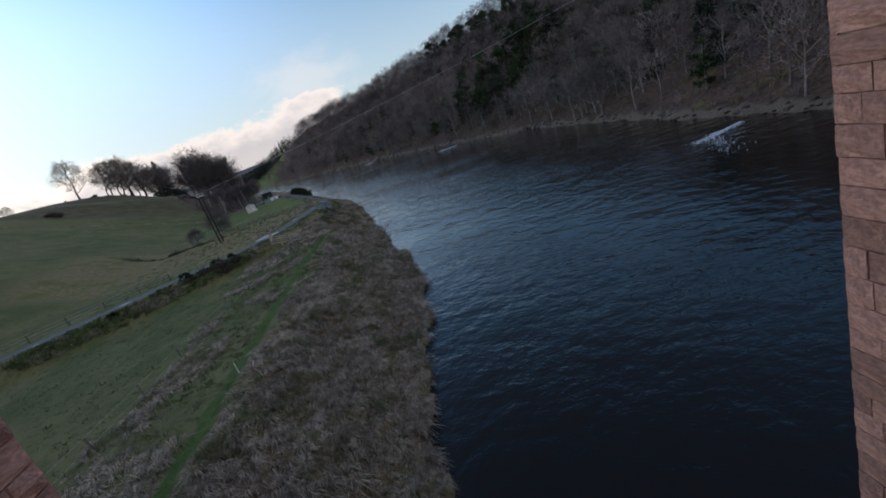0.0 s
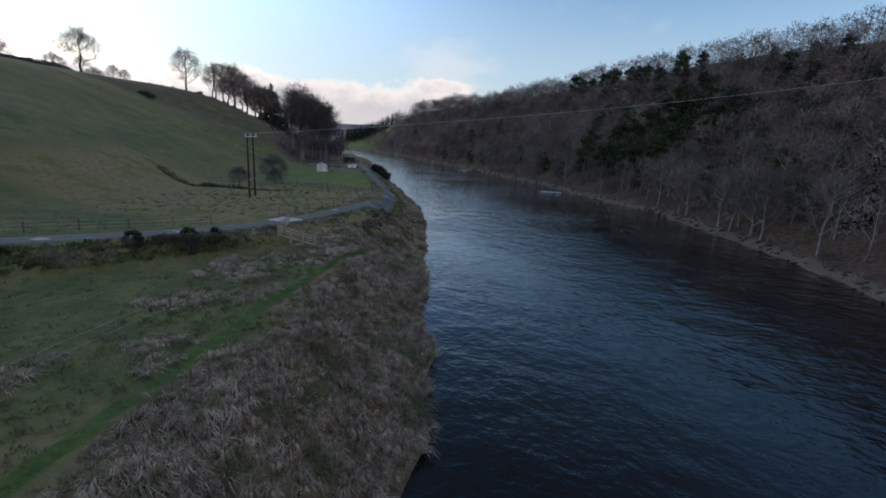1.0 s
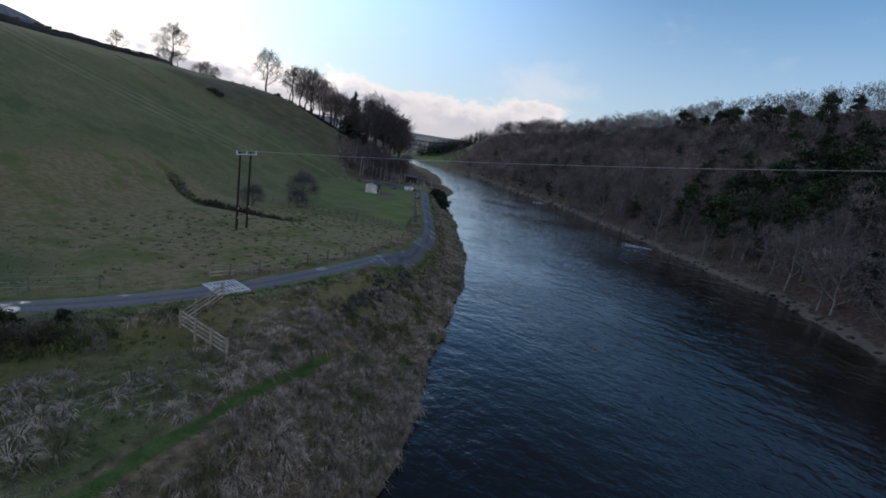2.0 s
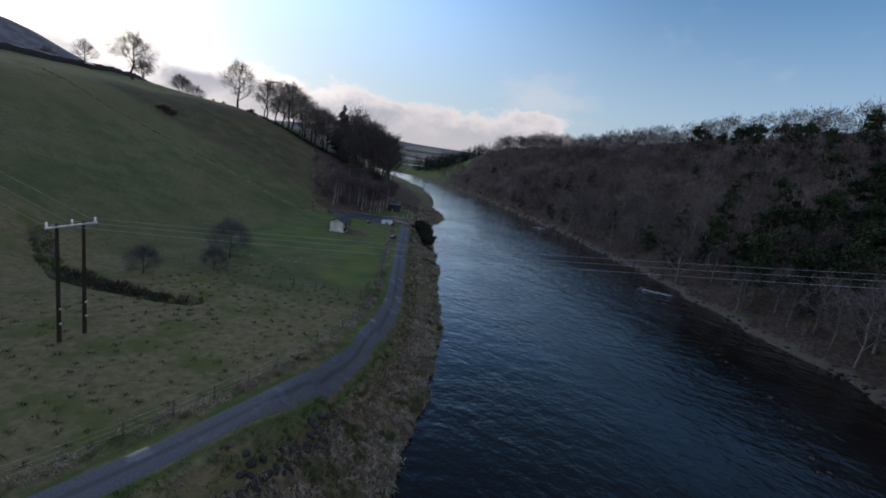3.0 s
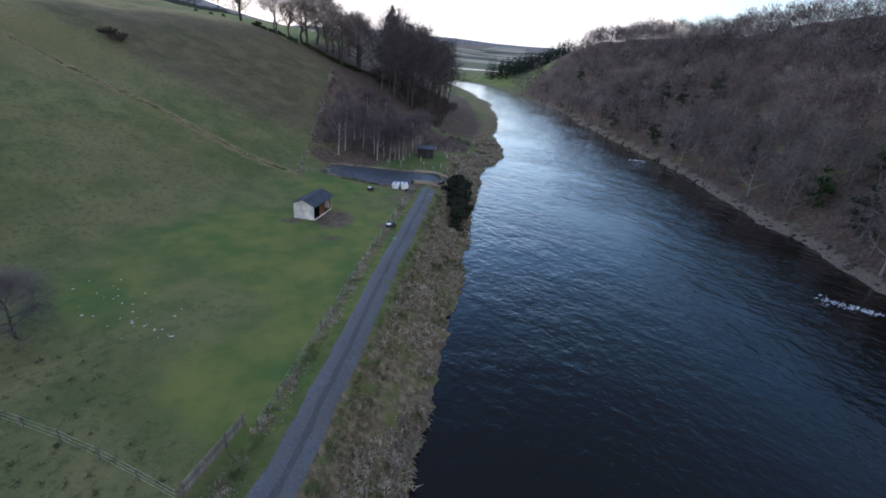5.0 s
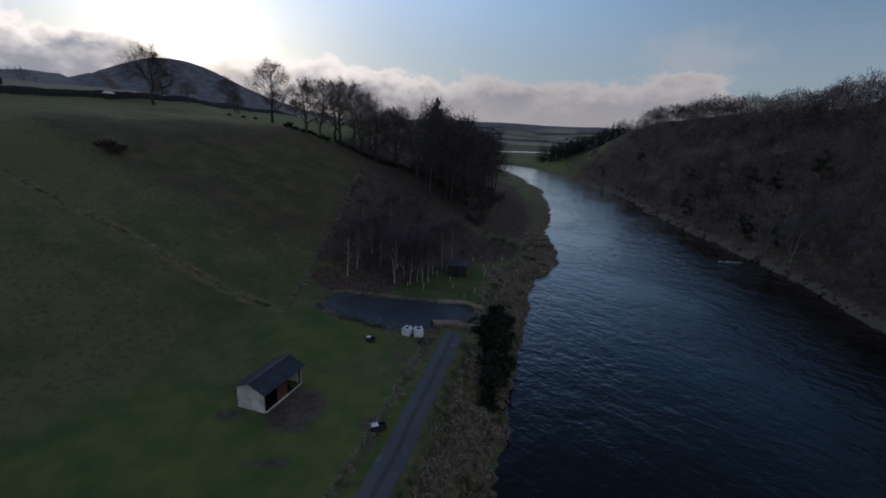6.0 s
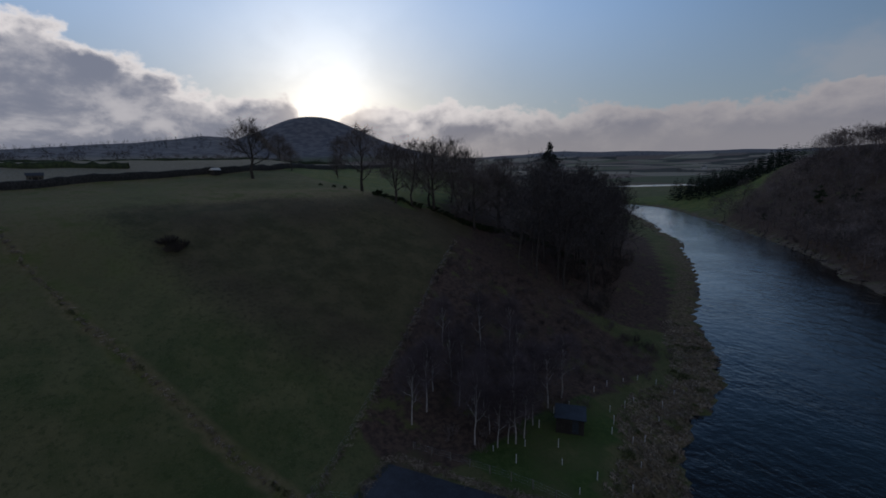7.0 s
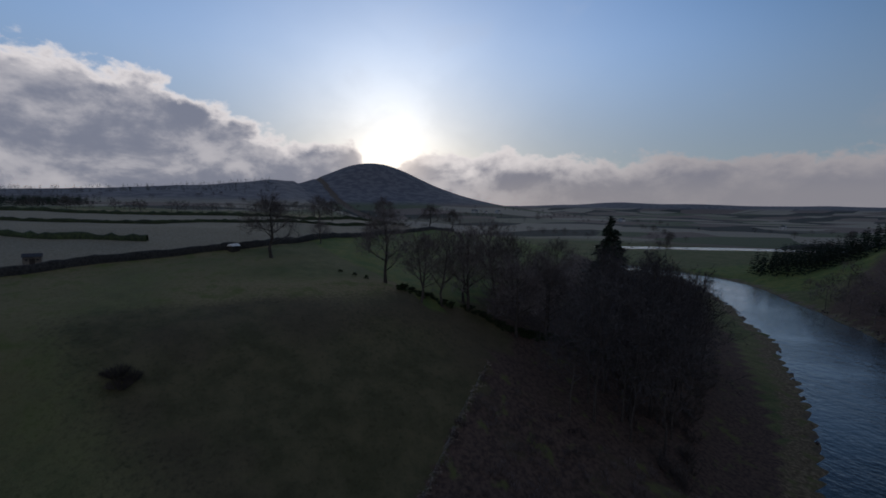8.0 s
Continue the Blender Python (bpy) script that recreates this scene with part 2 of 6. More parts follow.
def speckled(name, dark, light, scale, rough=0.9, spec=0.3, bump=0.4, depth=0.02, vary=0.0, island=False, big=0.15, thin=0.0, patch=None):
    """Two colours by fine grain, with broad stains; vary: how far single pieces differ."""
    m, t, b = material(name, rough, spec)
    at = node(t, "ShaderNodeTexCoord").outputs["Object"]
    g = grain(t, at, scale, 6.0, 0.6)
    colour = blend(t, span(t, g, 0.3, 0.7), dark, light)
    if patch:
        # a second growth mixed in, in drifts of that size
        colour = blend(t, span(t, grain(t, at, patch[1], 4.0, 0.6), 0.50, 0.62), colour, patch[0])
    stain = span(t, grain(t, at, scale * big, 3.0), 0.35, 0.7, 0.72, 1.12)
    if vary:
        pick = node(t, "ShaderNodeNewGeometry").outputs["Random Per Island"] if island else node(t, "ShaderNodeObjectInfo").outputs["Random"]
        stain = calc(t, "MULTIPLY", stain, span(t, pick, 0.0, 1.0, 1 - vary, 1 + vary))
    colour = vector(t, "SCALE", {0: colour, 3: stain})
    t.links.new(colour, b.inputs["Base Color"])
    if bump:
        relief(t, b, g, bump, depth)
    if thin:
        # blades and leaves let light through
        glow = node(t, "ShaderNodeBsdfTranslucent", {0: colour})
        mix = node(t, "ShaderNodeMixShader", {0: thin, 1: b.outputs[0], 2: glow.outputs[0]})
        t.links.new(mix.outputs[0], t.nodes["Material Output"].inputs[0])
    return m


def make_ground():
    m, t, b = material("ground_cover", 0.95, 0.15)
    at = node(t, "ShaderNodeTexCoord").outputs["Object"]

    def mask(key):
        n = node(t, "ShaderNodeAttribute")
        n.attribute_name = key
        return n.outputs["Fac"]

    broad, mid, fine, tiny = grain(t, at, 0.035, 4.0), grain(t, at, 0.22, 5.0, 0.6), grain(t, at, 1.3, 6.0, 0.65), grain(t, at, 6.0, 4.0, 0.7)
    grass = blend(t, span(t, mid, 0.33, 0.68), (0.060, 0.082, 0.034), (0.116, 0.120, 0.060))
    grass = blend(t, calc(t, "MULTIPLY", span(t, broad, 0.42, 0.62), 0.42), grass, (0.150, 0.128, 0.076))
    grass = blend(t, calc(t, "MULTIPLY", span(t, fine, 0.48, 0.66), 0.6), grass, (0.038, 0.050, 0.020))
    grass = blend(t, calc(t, "MULTIPLY", span(t, tiny, 0.50, 0.68), 0.45), grass, (0.175, 0.160, 0.100))
    grass = blend(t, calc(t, "MULTIPLY", span(t, grain(t, at, 0.06, 5.0, 0.6, 0.5), 0.48, 0.66), 0.42), grass, (0.050, 0.068, 0.024))
    poor = blend(t, span(t, fine, 0.35, 0.7), (0.176, 0.146, 0.090), (0.104, 0.098, 0.050))
    poor = blend(t, span(t, mid, 0.47, 0.66), poor, (0.088, 0.102, 0.034))
    lush = blend(t, span(t, mid, 0.3, 0.72), (0.058, 0.096, 0.032), (0.124, 0.134, 0.044))
    # rough bank ground, darkened to stand for shade in gaps between tussocks
    rough = blend(t, span(t, fine, 0.36, 0.68), (0.070, 0.056, 0.040), (0.185, 0.150, 0.108))
    rough = blend(t, calc(t, "MULTIPLY", span(t, mid, 0.52, 0.66), 0.8), rough, (0.086, 0.100, 0.036))
    mown = blend(t, span(t, fine, 0.35, 0.65), (0.034, 0.066, 0.015), (0.070, 0.098, 0.028))
    litter = blend(t, span(t, fine, 0.34, 0.66), (0.044, 0.031, 0.025), (0.104, 0.070, 0.052))
    litter = blend(t, calc(t, "MULTIPLY", span(t, mid, 0.58, 0.68), 0.8), litter, (0.097, 0.108, 0.034))
    stones = blend(t, span(t, tiny, 0.4, 0.62), (0.064, 0.051, 0.040), (0.190, 0.150, 0.110))
    # pale grey-blue high ground, aerial haze put into its colour
    hazy_moor = blend(t, span(t, broad, 0.4, 0.62), (0.085, 0.086, 0.096), (0.140, 0.134, 0.138))
    # far fields, each its own colour, and high heather, paled with painted haze
    cells = node(t, "ShaderNodeTexVoronoi", {"Vector": vector(t, "ADD", {0: vector(t, "MULTIPLY", {0: at, 1: (1.0, 0.62, 0.0)}), 1: vector(t, "SCALE", {0: node(t, "ShaderNodeTexNoise", {"Vector": at, "Scale": 0.004}).outputs["Color"], 3: 60.0})}), "Scale": 0.0075})
    pick = node(t, "ShaderNodeSeparateXYZ", {0: cells.outputs["Color"]})
    fields = blend(t, span(t, pick.outputs[0], 0.40, 0.46), (0.084, 0.096, 0.052), (0.225, 0.200, 0.150))
    fields = blend(t, span(t, pick.outputs[1], 0.66, 0.70), fields, (0.140, 0.108, 0.088))
    fields = blend(t, span(t, pick.outputs[2], 0.70, 0.74), fields, (0.034, 0.036, 0.030))
    fields = blend(t, calc(t, "MULTIPLY", span(t, mid, 0.4, 0.7), 0.3), fields, (0.070, 0.066, 0.045))
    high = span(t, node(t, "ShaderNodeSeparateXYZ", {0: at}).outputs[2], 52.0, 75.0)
    hazy_moor = blend(t, high, fields, hazy_moor)
    heath = blend(t, span(t, mid, 0.32, 0.70), (0.056, 0.055, 0.031), (0.098, 0.088, 0.054))
    heath = blend(t, calc(t, "MULTIPLY", span(t, broad, 0.48, 0.62), 0.55), heath, (0.076, 0.060, 0.045))
    heath = blend(t, calc(t, "MULTIPLY", span(t, fine, 0.5, 0.7), 0.5), heath, (0.034, 0.034, 0.018))
    mud = blend(t, span(t, fine, 0.4, 0.6), (0.069, 0.053, 0.039), (0.117, 0.090, 0.065))
    grass, poor, lush, heath, rough = [vector(t, "MULTIPLY", {0: v, 1: (1.04, 1.0, 0.84)}) for v in (grass, poor, lush, heath, rough)]
    stubble = blend(t, span(t, fine, 0.3, 0.7), (0.150, 0.132, 0.088), (0.240, 0.210, 0.150))
    colour = grass
    for key, cover in (("poor", poor), ("heath", heath), ("lush", lush), ("hazy_moor", hazy_moor), ("stubble", stubble), ("litter", litter), ("rough", rough), ("rut", poor), ("mown", mown), ("bare", mud), ("shingle", stones), ("mud", mud)):
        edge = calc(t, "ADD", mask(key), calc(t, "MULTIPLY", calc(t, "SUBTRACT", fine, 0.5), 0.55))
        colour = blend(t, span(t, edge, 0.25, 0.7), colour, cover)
    t.links.new(colour, b.inputs["Base Color"])
    h = calc(t, "ADD", fine, calc(t, "MULTIPLY", tiny, 0.35))
    relief(t, b, h, 0.9, 0.35)
    return m


def make_water():
    """Peaty water: a dark body under a gloss that grows with the slant of view."""
    m, t, b = material("river_water", 0.9, 0.0)
    b.inputs["Base Color"].default_value = (0.0034, 0.0025, 0.0022, 1)
    at = node(t, "ShaderNodeTexCoord").outputs["Object"]
    run = node(t, "ShaderNodeMapping", {0: at, 2: (0, 0, radians(12)), 3: (0.8, 1.0, 1.0)}).outputs[0]
    swell, chop, fine = grain(t, run, 0.26, 2.0, 0.5, 0.3), grain(t, run, 0.8, 3.0, 0.55, 0.3), grain(t, run, 2.2, 3.0, 0.6, 0.3)
    calm = span(t, grain(t, at, 0.035, 3.0), 0.36, 0.62, 0.5, 1.0)
    h = calc(t, "ADD", calc(t, "MULTIPLY", swell, 0.9), calc(t, "ADD", calc(t, "MULTIPLY", chop, 0.50), calc(t, "MULTIPLY", fine, 0.16)))
    n = node(t, "ShaderNodeBump", {"Height": h, "Strength": calm, "Distance": 0.30}).outputs[0]
    slant = node(t, "ShaderNodeLayerWeight", {"Blend": 0.5, "Normal": n}).outputs["Facing"]
    gloss = node(t, "ShaderNodeBsdfGlossy", {"Color": (1, 1, 1, 1), "Roughness": 0.06, "Normal": n})
    share = calc(t, "ADD", calc(t, "MULTIPLY", calc(t, "POWER", slant, 4.5), 1.3), 0.010, clamp=True)
    mix = node(t, "ShaderNodeMixShader", {0: share, 1: b.outputs[0], 2: gloss.outputs[0]})
    t.links.new(mix.outputs[0], t.nodes["Material Output"].inputs[0])
    return m


GROUND, WATER = make_ground(), make_water()
BARK = speckled("grey_brown_bark", (0.085, 0.070, 0.058), (0.200, 0.170, 0.145), 9, vary=0.3)
PALE_BARK = speckled("pale_lichened_bark", (0.13, 0.115, 0.10), (0.30, 0.275, 0.24), 6, vary=0.2)
BIRCH_BARK = speckled("white_birch_bark", (0.28, 0.26, 0.25), (0.60, 0.58, 0.55), 3)
BIRCH_TWIGS = speckled("purple_birch_twigs", (0.060, 0.047, 0.052), (0.130, 0.104, 0.110), 0.6, bump=0, vary=0.2)
TWIGS = speckled("bare_purple_brown_twigs", (0.088, 0.073, 0.067), (0.180, 0.152, 0.140), 0.6, bump=0, vary=0.34)
WOOD_TWIGS = speckled("massed_bare_twigs", (0.054, 0.041, 0.038), (0.265, 0.212, 0.192), 0.11, bump=0, vary=0.25, island=True, big=0.3)
CLUMP_TWIGS = speckled("grey_brown_twigs", (0.046, 0.041, 0.041), (0.100, 0.088, 0.085), 0.6, bump=0, vary=0.25)
UPPER_TWIGS = speckled("darker_bare_twigs", (0.044, 0.034, 0.033), (0.205, 0.165, 0.152), 0.11, bump=0, vary=0.25, island=True, big=0.3)
DARK_TWIGS = speckled("dark_twigs", (0.045, 0.038, 0.034), (0.085, 0.070, 0.060), 0.6, bump=0, vary=0.25)
NEEDLES = speckled("dark_spruce_needles", (0.008, 0.015, 0.010), (0.020, 0.034, 0.017), 1.5, bump=0, vary=0.2)
LEAVES = speckled("evergreen_leaves", (0.010, 0.020, 0.008), (0.042, 0.062, 0.016), 1.2, rough=0.7, bump=0, vary=0.3)
TARMAC = speckled("worn_grey_tarmac", (0.016, 0.019, 0.027), (0.034, 0.038, 0.050), 5, rough=0.5, bump=0.3, depth=0.01)
STRAW = speckled("straw_coloured_grass", (0.200, 0.160, 0.122), (0.480, 0.405, 0.315), 1.5, bump=0, vary=0.2, island=True, thin=0.4, patch=((0.105, 0.118, 0.048), 0.30))
GREEN_BLADES = speckled("green_grass_blades", (0.052, 0.078, 0.026), (0.130, 0.148, 0.062), 1.2, bump=0, vary=0.2, island=True, thin=0.4, patch=((0.225, 0.205, 0.160), 0.34))
BLEACHED = speckled("bleached_tussock_grass", (0.160, 0.125, 0.095), (0.560, 0.475, 0.385), 1.7, bump=0, vary=0.22, island=True, thin=0.35, patch=((0.150, 0.152, 0.080), 0.42))
SWARD = speckled("short_green_sward", (0.045, 0.105, 0.016), (0.095, 0.165, 0.036), 1.4, bump=0, vary=0.2, island=True, thin=0.4)
BRAMBLE = speckled("red_brown_bramble_stems", (0.095, 0.060, 0.044), (0.270, 0.190, 0.130), 0.5, bump=0, vary=0.3, island=True, patch=((0.150, 0.135, 0.062), 0.12))
TURF = speckled("dead_tan_turf", (0.130, 0.104, 0.070), (0.290, 0.240, 0.165), 4, bump=0.9, depth=0.12)
RUSH = speckled("dark_rush_blades", (0.030, 0.034, 0.016), (0.072, 0.070, 0.034), 0.8, bump=0, vary=0.35, island=True)
TIMBER = speckled("weathered_fence_timber", (0.270, 0.225, 0.175), (0.440, 0.380, 0.300), 7, vary=0.2)
OLD_TIMBER = speckled("old_grey_post_timber", (0.100, 0.088, 0.072), (0.210, 0.190, 0.160), 7, vary=0.25)
CREOSOTE = speckled("creosoted_pole_timber", (0.018, 0.014, 0.011), (0.045, 0.034, 0.026), 8)
BOARDS = speckled("pale_painted_boards", (0.60, 0.57, 0.52), (0.76, 0.73, 0.68), 6, bump=0.15)
DARK_BOARDS = speckled("dark_stained_boards", (0.020, 0.018, 0.016), (0.048, 0.042, 0.036), 6)
RED_BOARDS = speckled("red_brown_boards", (0.10, 0.045, 0.028), (0.18, 0.085, 0.055), 6)
SLATE = speckled("blue_black_sheet_roof", (0.017, 0.023, 0.032), (0.036, 0.047, 0.062), 5, rough=0.55, bump=0.1)
CONCRETE = speckled("pale_concrete", (0.30, 0.30, 0.29), (0.46, 0.46, 0.44), 6)
# near-black standing in for shade under the grid and inside the shelter
SHADE_BLACK = speckled("shade_black", (0.008, 0.008, 0.009), (0.016, 0.016, 0.018), 4)
IVY = speckled("dark_ivy_leaves", (0.006, 0.010, 0.006), (0.020, 0.028, 0.012), 1.2, rough=0.8, bump=0, vary=0.3)
STEEL = speckled("galvanised_steel", (0.40, 0.42, 0.44), (0.55, 0.57, 0.59), 12, rough=0.45, spec=0.5, bump=0.05)
WIRE = speckled("aluminium_conductor", (0.34, 0.35, 0.37), (0.50, 0.51, 0.53), 12, rough=0.5, spec=0.5, bump=0)
CERAMIC = speckled("glazed_insulator", (0.55, 0.54, 0.52), (0.70, 0.69, 0.66), 5, rough=0.3, spec=0.5, bump=0)
BAG = speckled("white_woven_bag", (0.62, 0.63, 0.65), (0.82, 0.83, 0.85), 4, bump=0.5, depth=0.05)
BLACK = speckled("black_plastic", (0.014, 0.014, 0.015), (0.030, 0.030, 0.032), 5, rough=0.5)
SANDSTONE = speckled("red_sandstone", (0.330, 0.175, 0.140), (0.500, 0.300, 0.240), 7, bump=0.8, depth=0.05, vary=0.22)
MORTAR = speckled("grey_lime_mortar", (0.26, 0.22, 0.19), (0.40, 0.36, 0.31), 14)
ROCK = speckled("wet_river_rock", (0.030, 0.022, 0.019), (0.090, 0.062, 0.050), 3, rough=0.6, vary=0.3, island=True)
DARK_BARK = speckled("dark_brown_bark", (0.035, 0.029, 0.025), (0.085, 0.072, 0.062), 9, vary=0.3)
DRY_STONE = speckled("dry_stone_walling", (0.018, 0.018, 0.017), (0.055, 0.052, 0.047), 2, bump=0.9, depth=0.1)
FOAM = speckled("white_water_foam", (0.30, 0.33, 0.37), (0.62, 0.65, 0.69), 3, rough=0.6)
WHITEWASH = speckled("white_house_wall", (0.36, 0.36, 0.35), (0.50, 0.50, 0.48), 2)

# ---- mesh helpers ----
def from_arrays(name, verts, tris, mat, smooth=False):
    """A mesh of triangles or quads from arrays."""
    verts, tris = np.asarray(verts, np.float32), np.asarray(tris, np.int32)
    me = bpy.data.meshes.new(name)
    k = tris.shape[1]
    me.vertices.add(len(verts))
    me.vertices.foreach_set("co", verts.ravel())
    me.loops.add(tris.size)
    me.loops.foreach_set("vertex_index", tris.ravel())
    me.polygons.add(len(tris))
    me.polygons.foreach_set("loop_start", np.arange(0, tris.size, k, dtype=np.int32))
    me.polygons.foreach_set("use_smooth", np.full(len(tris), smooth))
    me.update(calc_edges=True)
    me.validate()
    me.materials.append(mat)
    return me


def child(name, me, parent, label="", m=None):
    ob = new(name, me)
    ob.parent = parent
    if m is not None:
        ob.matrix_basis = m
    return tagged(ob, label)


def part(name, bm, mat, parent, label=""):
    """A bmesh as one mesh object under a thing or a part."""
    me = bpy.data.meshes.new(name)
    bm.to_mesh(me)
    bm.free()
    me.materials.append(mat)
    return child(name, me, parent, label)


def thing(name, at, label, category, group="", rz=0.0, kind=""):
    ob = new(name)
    ob.matrix_basis = pose(*at, 0, 0, rz)
    ob.empty_display_size = 0.3
    return tagged(ob, label, category, group, kind)


def ground_at(x, y):
    return float(land(np.array([x]), np.array([y]))[0][0])


def box(bm, size, at, rx=0, ry=0, rz=0, bevel=0.0):
    made = bmesh.ops.create_cube(bm, size=1.0, matrix=pose(*at, rx, ry, rz) @ Matrix.Diagonal((*size, 1)))["verts"]
    if bevel:
        edges = {e for v in made for e in v.link_edges}
        bmesh.ops.bevel(bm, geom=list(edges), offset=bevel, segments=1, affect="EDGES", profile=0.5)
    return bm


def rod(bm, a, b, r0, r1=None, sides=8):
    a, b = Vector(a), Vector(b)
    turn = (b - a).to_track_quat("Z", "Y").to_matrix().to_4x4()
    bmesh.ops.create_cone(bm, cap_ends=True, segments=sides, radius1=r0, radius2=r0 if r1 is None else r1, depth=(b - a).length,
                          matrix=Matrix.Translation((a + b) / 2) @ turn)
    return bm


def stretch(line, step):
    """Points at even steps along a line of corners, rounded off, with their headings."""
    pts = np.array(line, float)
    for _ in range(3):
        cut = [pts[0]]
        for a, b in zip(pts, pts[1:]):
            cut += [a * 0.75 + b * 0.25, a * 0.25 + b * 0.75]
        pts = np.array(cut + [pts[-1]])
    run = np.concatenate([[0], np.cumsum(np.hypot(*np.diff(pts, axis=0).T))])
    at = np.arange(0, run[-1], step)
    x, y = np.interp(at, run, pts[:, 0]), np.interp(at, run, pts[:, 1])
    h = np.arctan2(np.gradient(y), np.gradient(x))
    return x, y, h


# ---- ground and river ----
def spread(parts):
    """Grid lines from rows of (start, end, step)."""
    return np.unique(np.concatenate([np.arange(a, b, s) for a, b, s in parts]))


def make_ground_sheet():
    gx = spread([(-4600, -2000, 110), (-2000, -700, 45), (-700, -330, 12), (-330, -135, 4.2), (-135, -62, 1.6), (-62, -34, 0.9), (-34, -2, 0.48), (-2, 4, 0.8), (4, 62, 1.6), (62, 140, 4), (140, 600, 30), (600, 4601, 200)])
    gy = spread([(-4600, -800, 200), (-800, -60, 20), (-60, 0, 4), (0, 80, 0.58), (80, 135, 1.1), (135, 270, 1.8), (270, 560, 5.5), (560, 1000, 16), (1000, 2200, 45), (2200, 4601, 120)])
    x, y = np.meshgrid(gx, gy, indexing="ij")
    x, y = x.ravel(), y.ravel()
    z, dl, dr, df, dt, dp = land(x, y)
    n, m = len(gx), len(gy)
    i = (np.arange(n - 1)[:, None] * m + np.arange(m - 1)[None]).ravel()
    me = from_arrays("ground", np.stack([x, y, z], 1), np.stack([i, i + m, i + m + 1, i + 1], 1), GROUND, True)
    left = dl > -0.3
    away = np.hypot(x + 100, y - 200)
    masks = {
        "rough": left * (dl > 0.4) * (1 - ease(9, 13, dl)) * (1 - 0.85 * ease(232, 250, y) * ease(5, 9, dl)) * (1 - ease(66, 84, y) * ease(6, 8.5, dl))
        + left * (y < 75) * ease(9, 12, dl) * (1 - ease(17.5, 20.5, dl)) * 0.2,
        "rut": (1 - ease(0.8, 2.2, np.abs(side(x, y, [(-175, 127), (-151, 137.2), (-133, 146.2), (-112, 158), (-96, 167)])))) * (df > -8) * (0.72 + 0.2 * bumps(x, y, 4, 37)),
        "mown": (1 - ease(0.26, 0.66, dp + 0.12 * bumps(x, y, 1.7, 38))) * 1.0 * (1 - ease(70, 76, y)) + left * ease(1.0, 1.4, dt) * (1 - ease(1.7, 2.6, dt)) * 0.6 + left * (y > 186) * (y < 212) * (dl > 9) * (df < -4) * (0.55 + 0.4 * bumps(x, y, 5, 36)),
        "poor": left * (1 - ease(6, 34, df)) * ease(0, 6, 118 - y + (x + 42) * 0.28) * ease(54, 74, y + 3 * bumps(x, y, 7, 43)) * (dl > 9) * 0.85 + left * ease(20, 60, df) * (0.56 + 0.3 * bumps(x, y, 40, 31) + 0.15 * bumps(x, y, 13, 32)) * (away < 420) + (side(x, y, [(-150, 20), (-178, 95), (-197.6, 131), (-223, 171), (-230, 190), (-271, 231), (-352, 322)]) > 0) * left * (df > 60) * (away < 560),
        "stubble": (side(x, y, [(-150, 20), (-178, 95), (-197.6, 131), (-223, 171), (-230, 190), (-271, 231), (-352, 322)]) > 3) * left * (df > 60) * (away < 420) * (0.8 + 0.2 * bumps(x, y, 30, 42)),
        "heath": left * ease(-2, 12, df) * (1 - ease(66, 84, df)) * ease(0, 26, y - 128 - 0.49 * (x + 175)) * ease(-4, 30, df) * (0.92 + 0.3 * bumps(x, y, 22, 39)) * (away < 420),
        "lush": left * (1 - ease(-12, 12, df)) * ease(0, 8, y - 119 - (x + 42) * 0.1) * (1 - ease(170, 178, y)) * (dl > 10) * (0.75 + 0.5 * bumps(x, y, 12, 33))
        + ease(-330, -300, x) * (1 - ease(-196, -176, x)) * (y > 490) * (dr > 4) * (y < 800)
        + left * (df > 62) * (y > 215 + 0.2 * (x + 180)) * (x > -330) * (away < 420) * 0.8,
        "litter": left * (df > -6) * (df < 46) * (side(x, y, [(-143.5, 220.5), (-125, 201), (-108, 182), (-90, 163)]) > 0) * (y > 178) * (1 - ease(232, 246, y)) * (0.8 + 0.4 * bumps(x, y, 6, 35))
        + (dr > 2) * ease(-205, -170, x) * 1.0 + left * ease(232, 243, y) * (df > -8) * (df < 60) * (1 - ease(350, 400, y)) * (side(x, y, [(-185, 212), (-143, 219), (-122, 238)]) > 0) * 1.0,
        # mud patches; those at the shelter also paint the shade before it
        "bare": sum(np.exp(-((x - px) ** 2 + (y - py) ** 2) / w ** 2) for px, py, w in ((-72.4, 157.4, 2.7), (-70.6, 155, 2.2), (-75.5, 151.5, 1.6), (-72.0, 171.0, 1.3), (-69.0, 168.5, 1.2), (-64.6, 160.5, 1.5), (-66.5, 151.6, 1.1), (-68.5, 148.6, 1.2))),
        "shingle": (dr > -1.5) * (dr < 3.0) * 0.75 * (x > -280),
        # far cover with haze in its colour, growing with distance
        "hazy_moor": ease(520, 900, away) * (0.9 + 0.2 * bumps(x, y, 150, 41)),
        "mud": ((dl <= 0.3) & (dr <= 0)) * 1.0,
    }
    for key, value in masks.items():
        me.attributes.new(key, "FLOAT", "POINT").data.foreach_set("value", np.asarray(value, np.float32))
    tagged(new("ground", me), "rough pasture, tussocky bank and hillside grass", "ground", kind="structure")


make_ground_sheet()


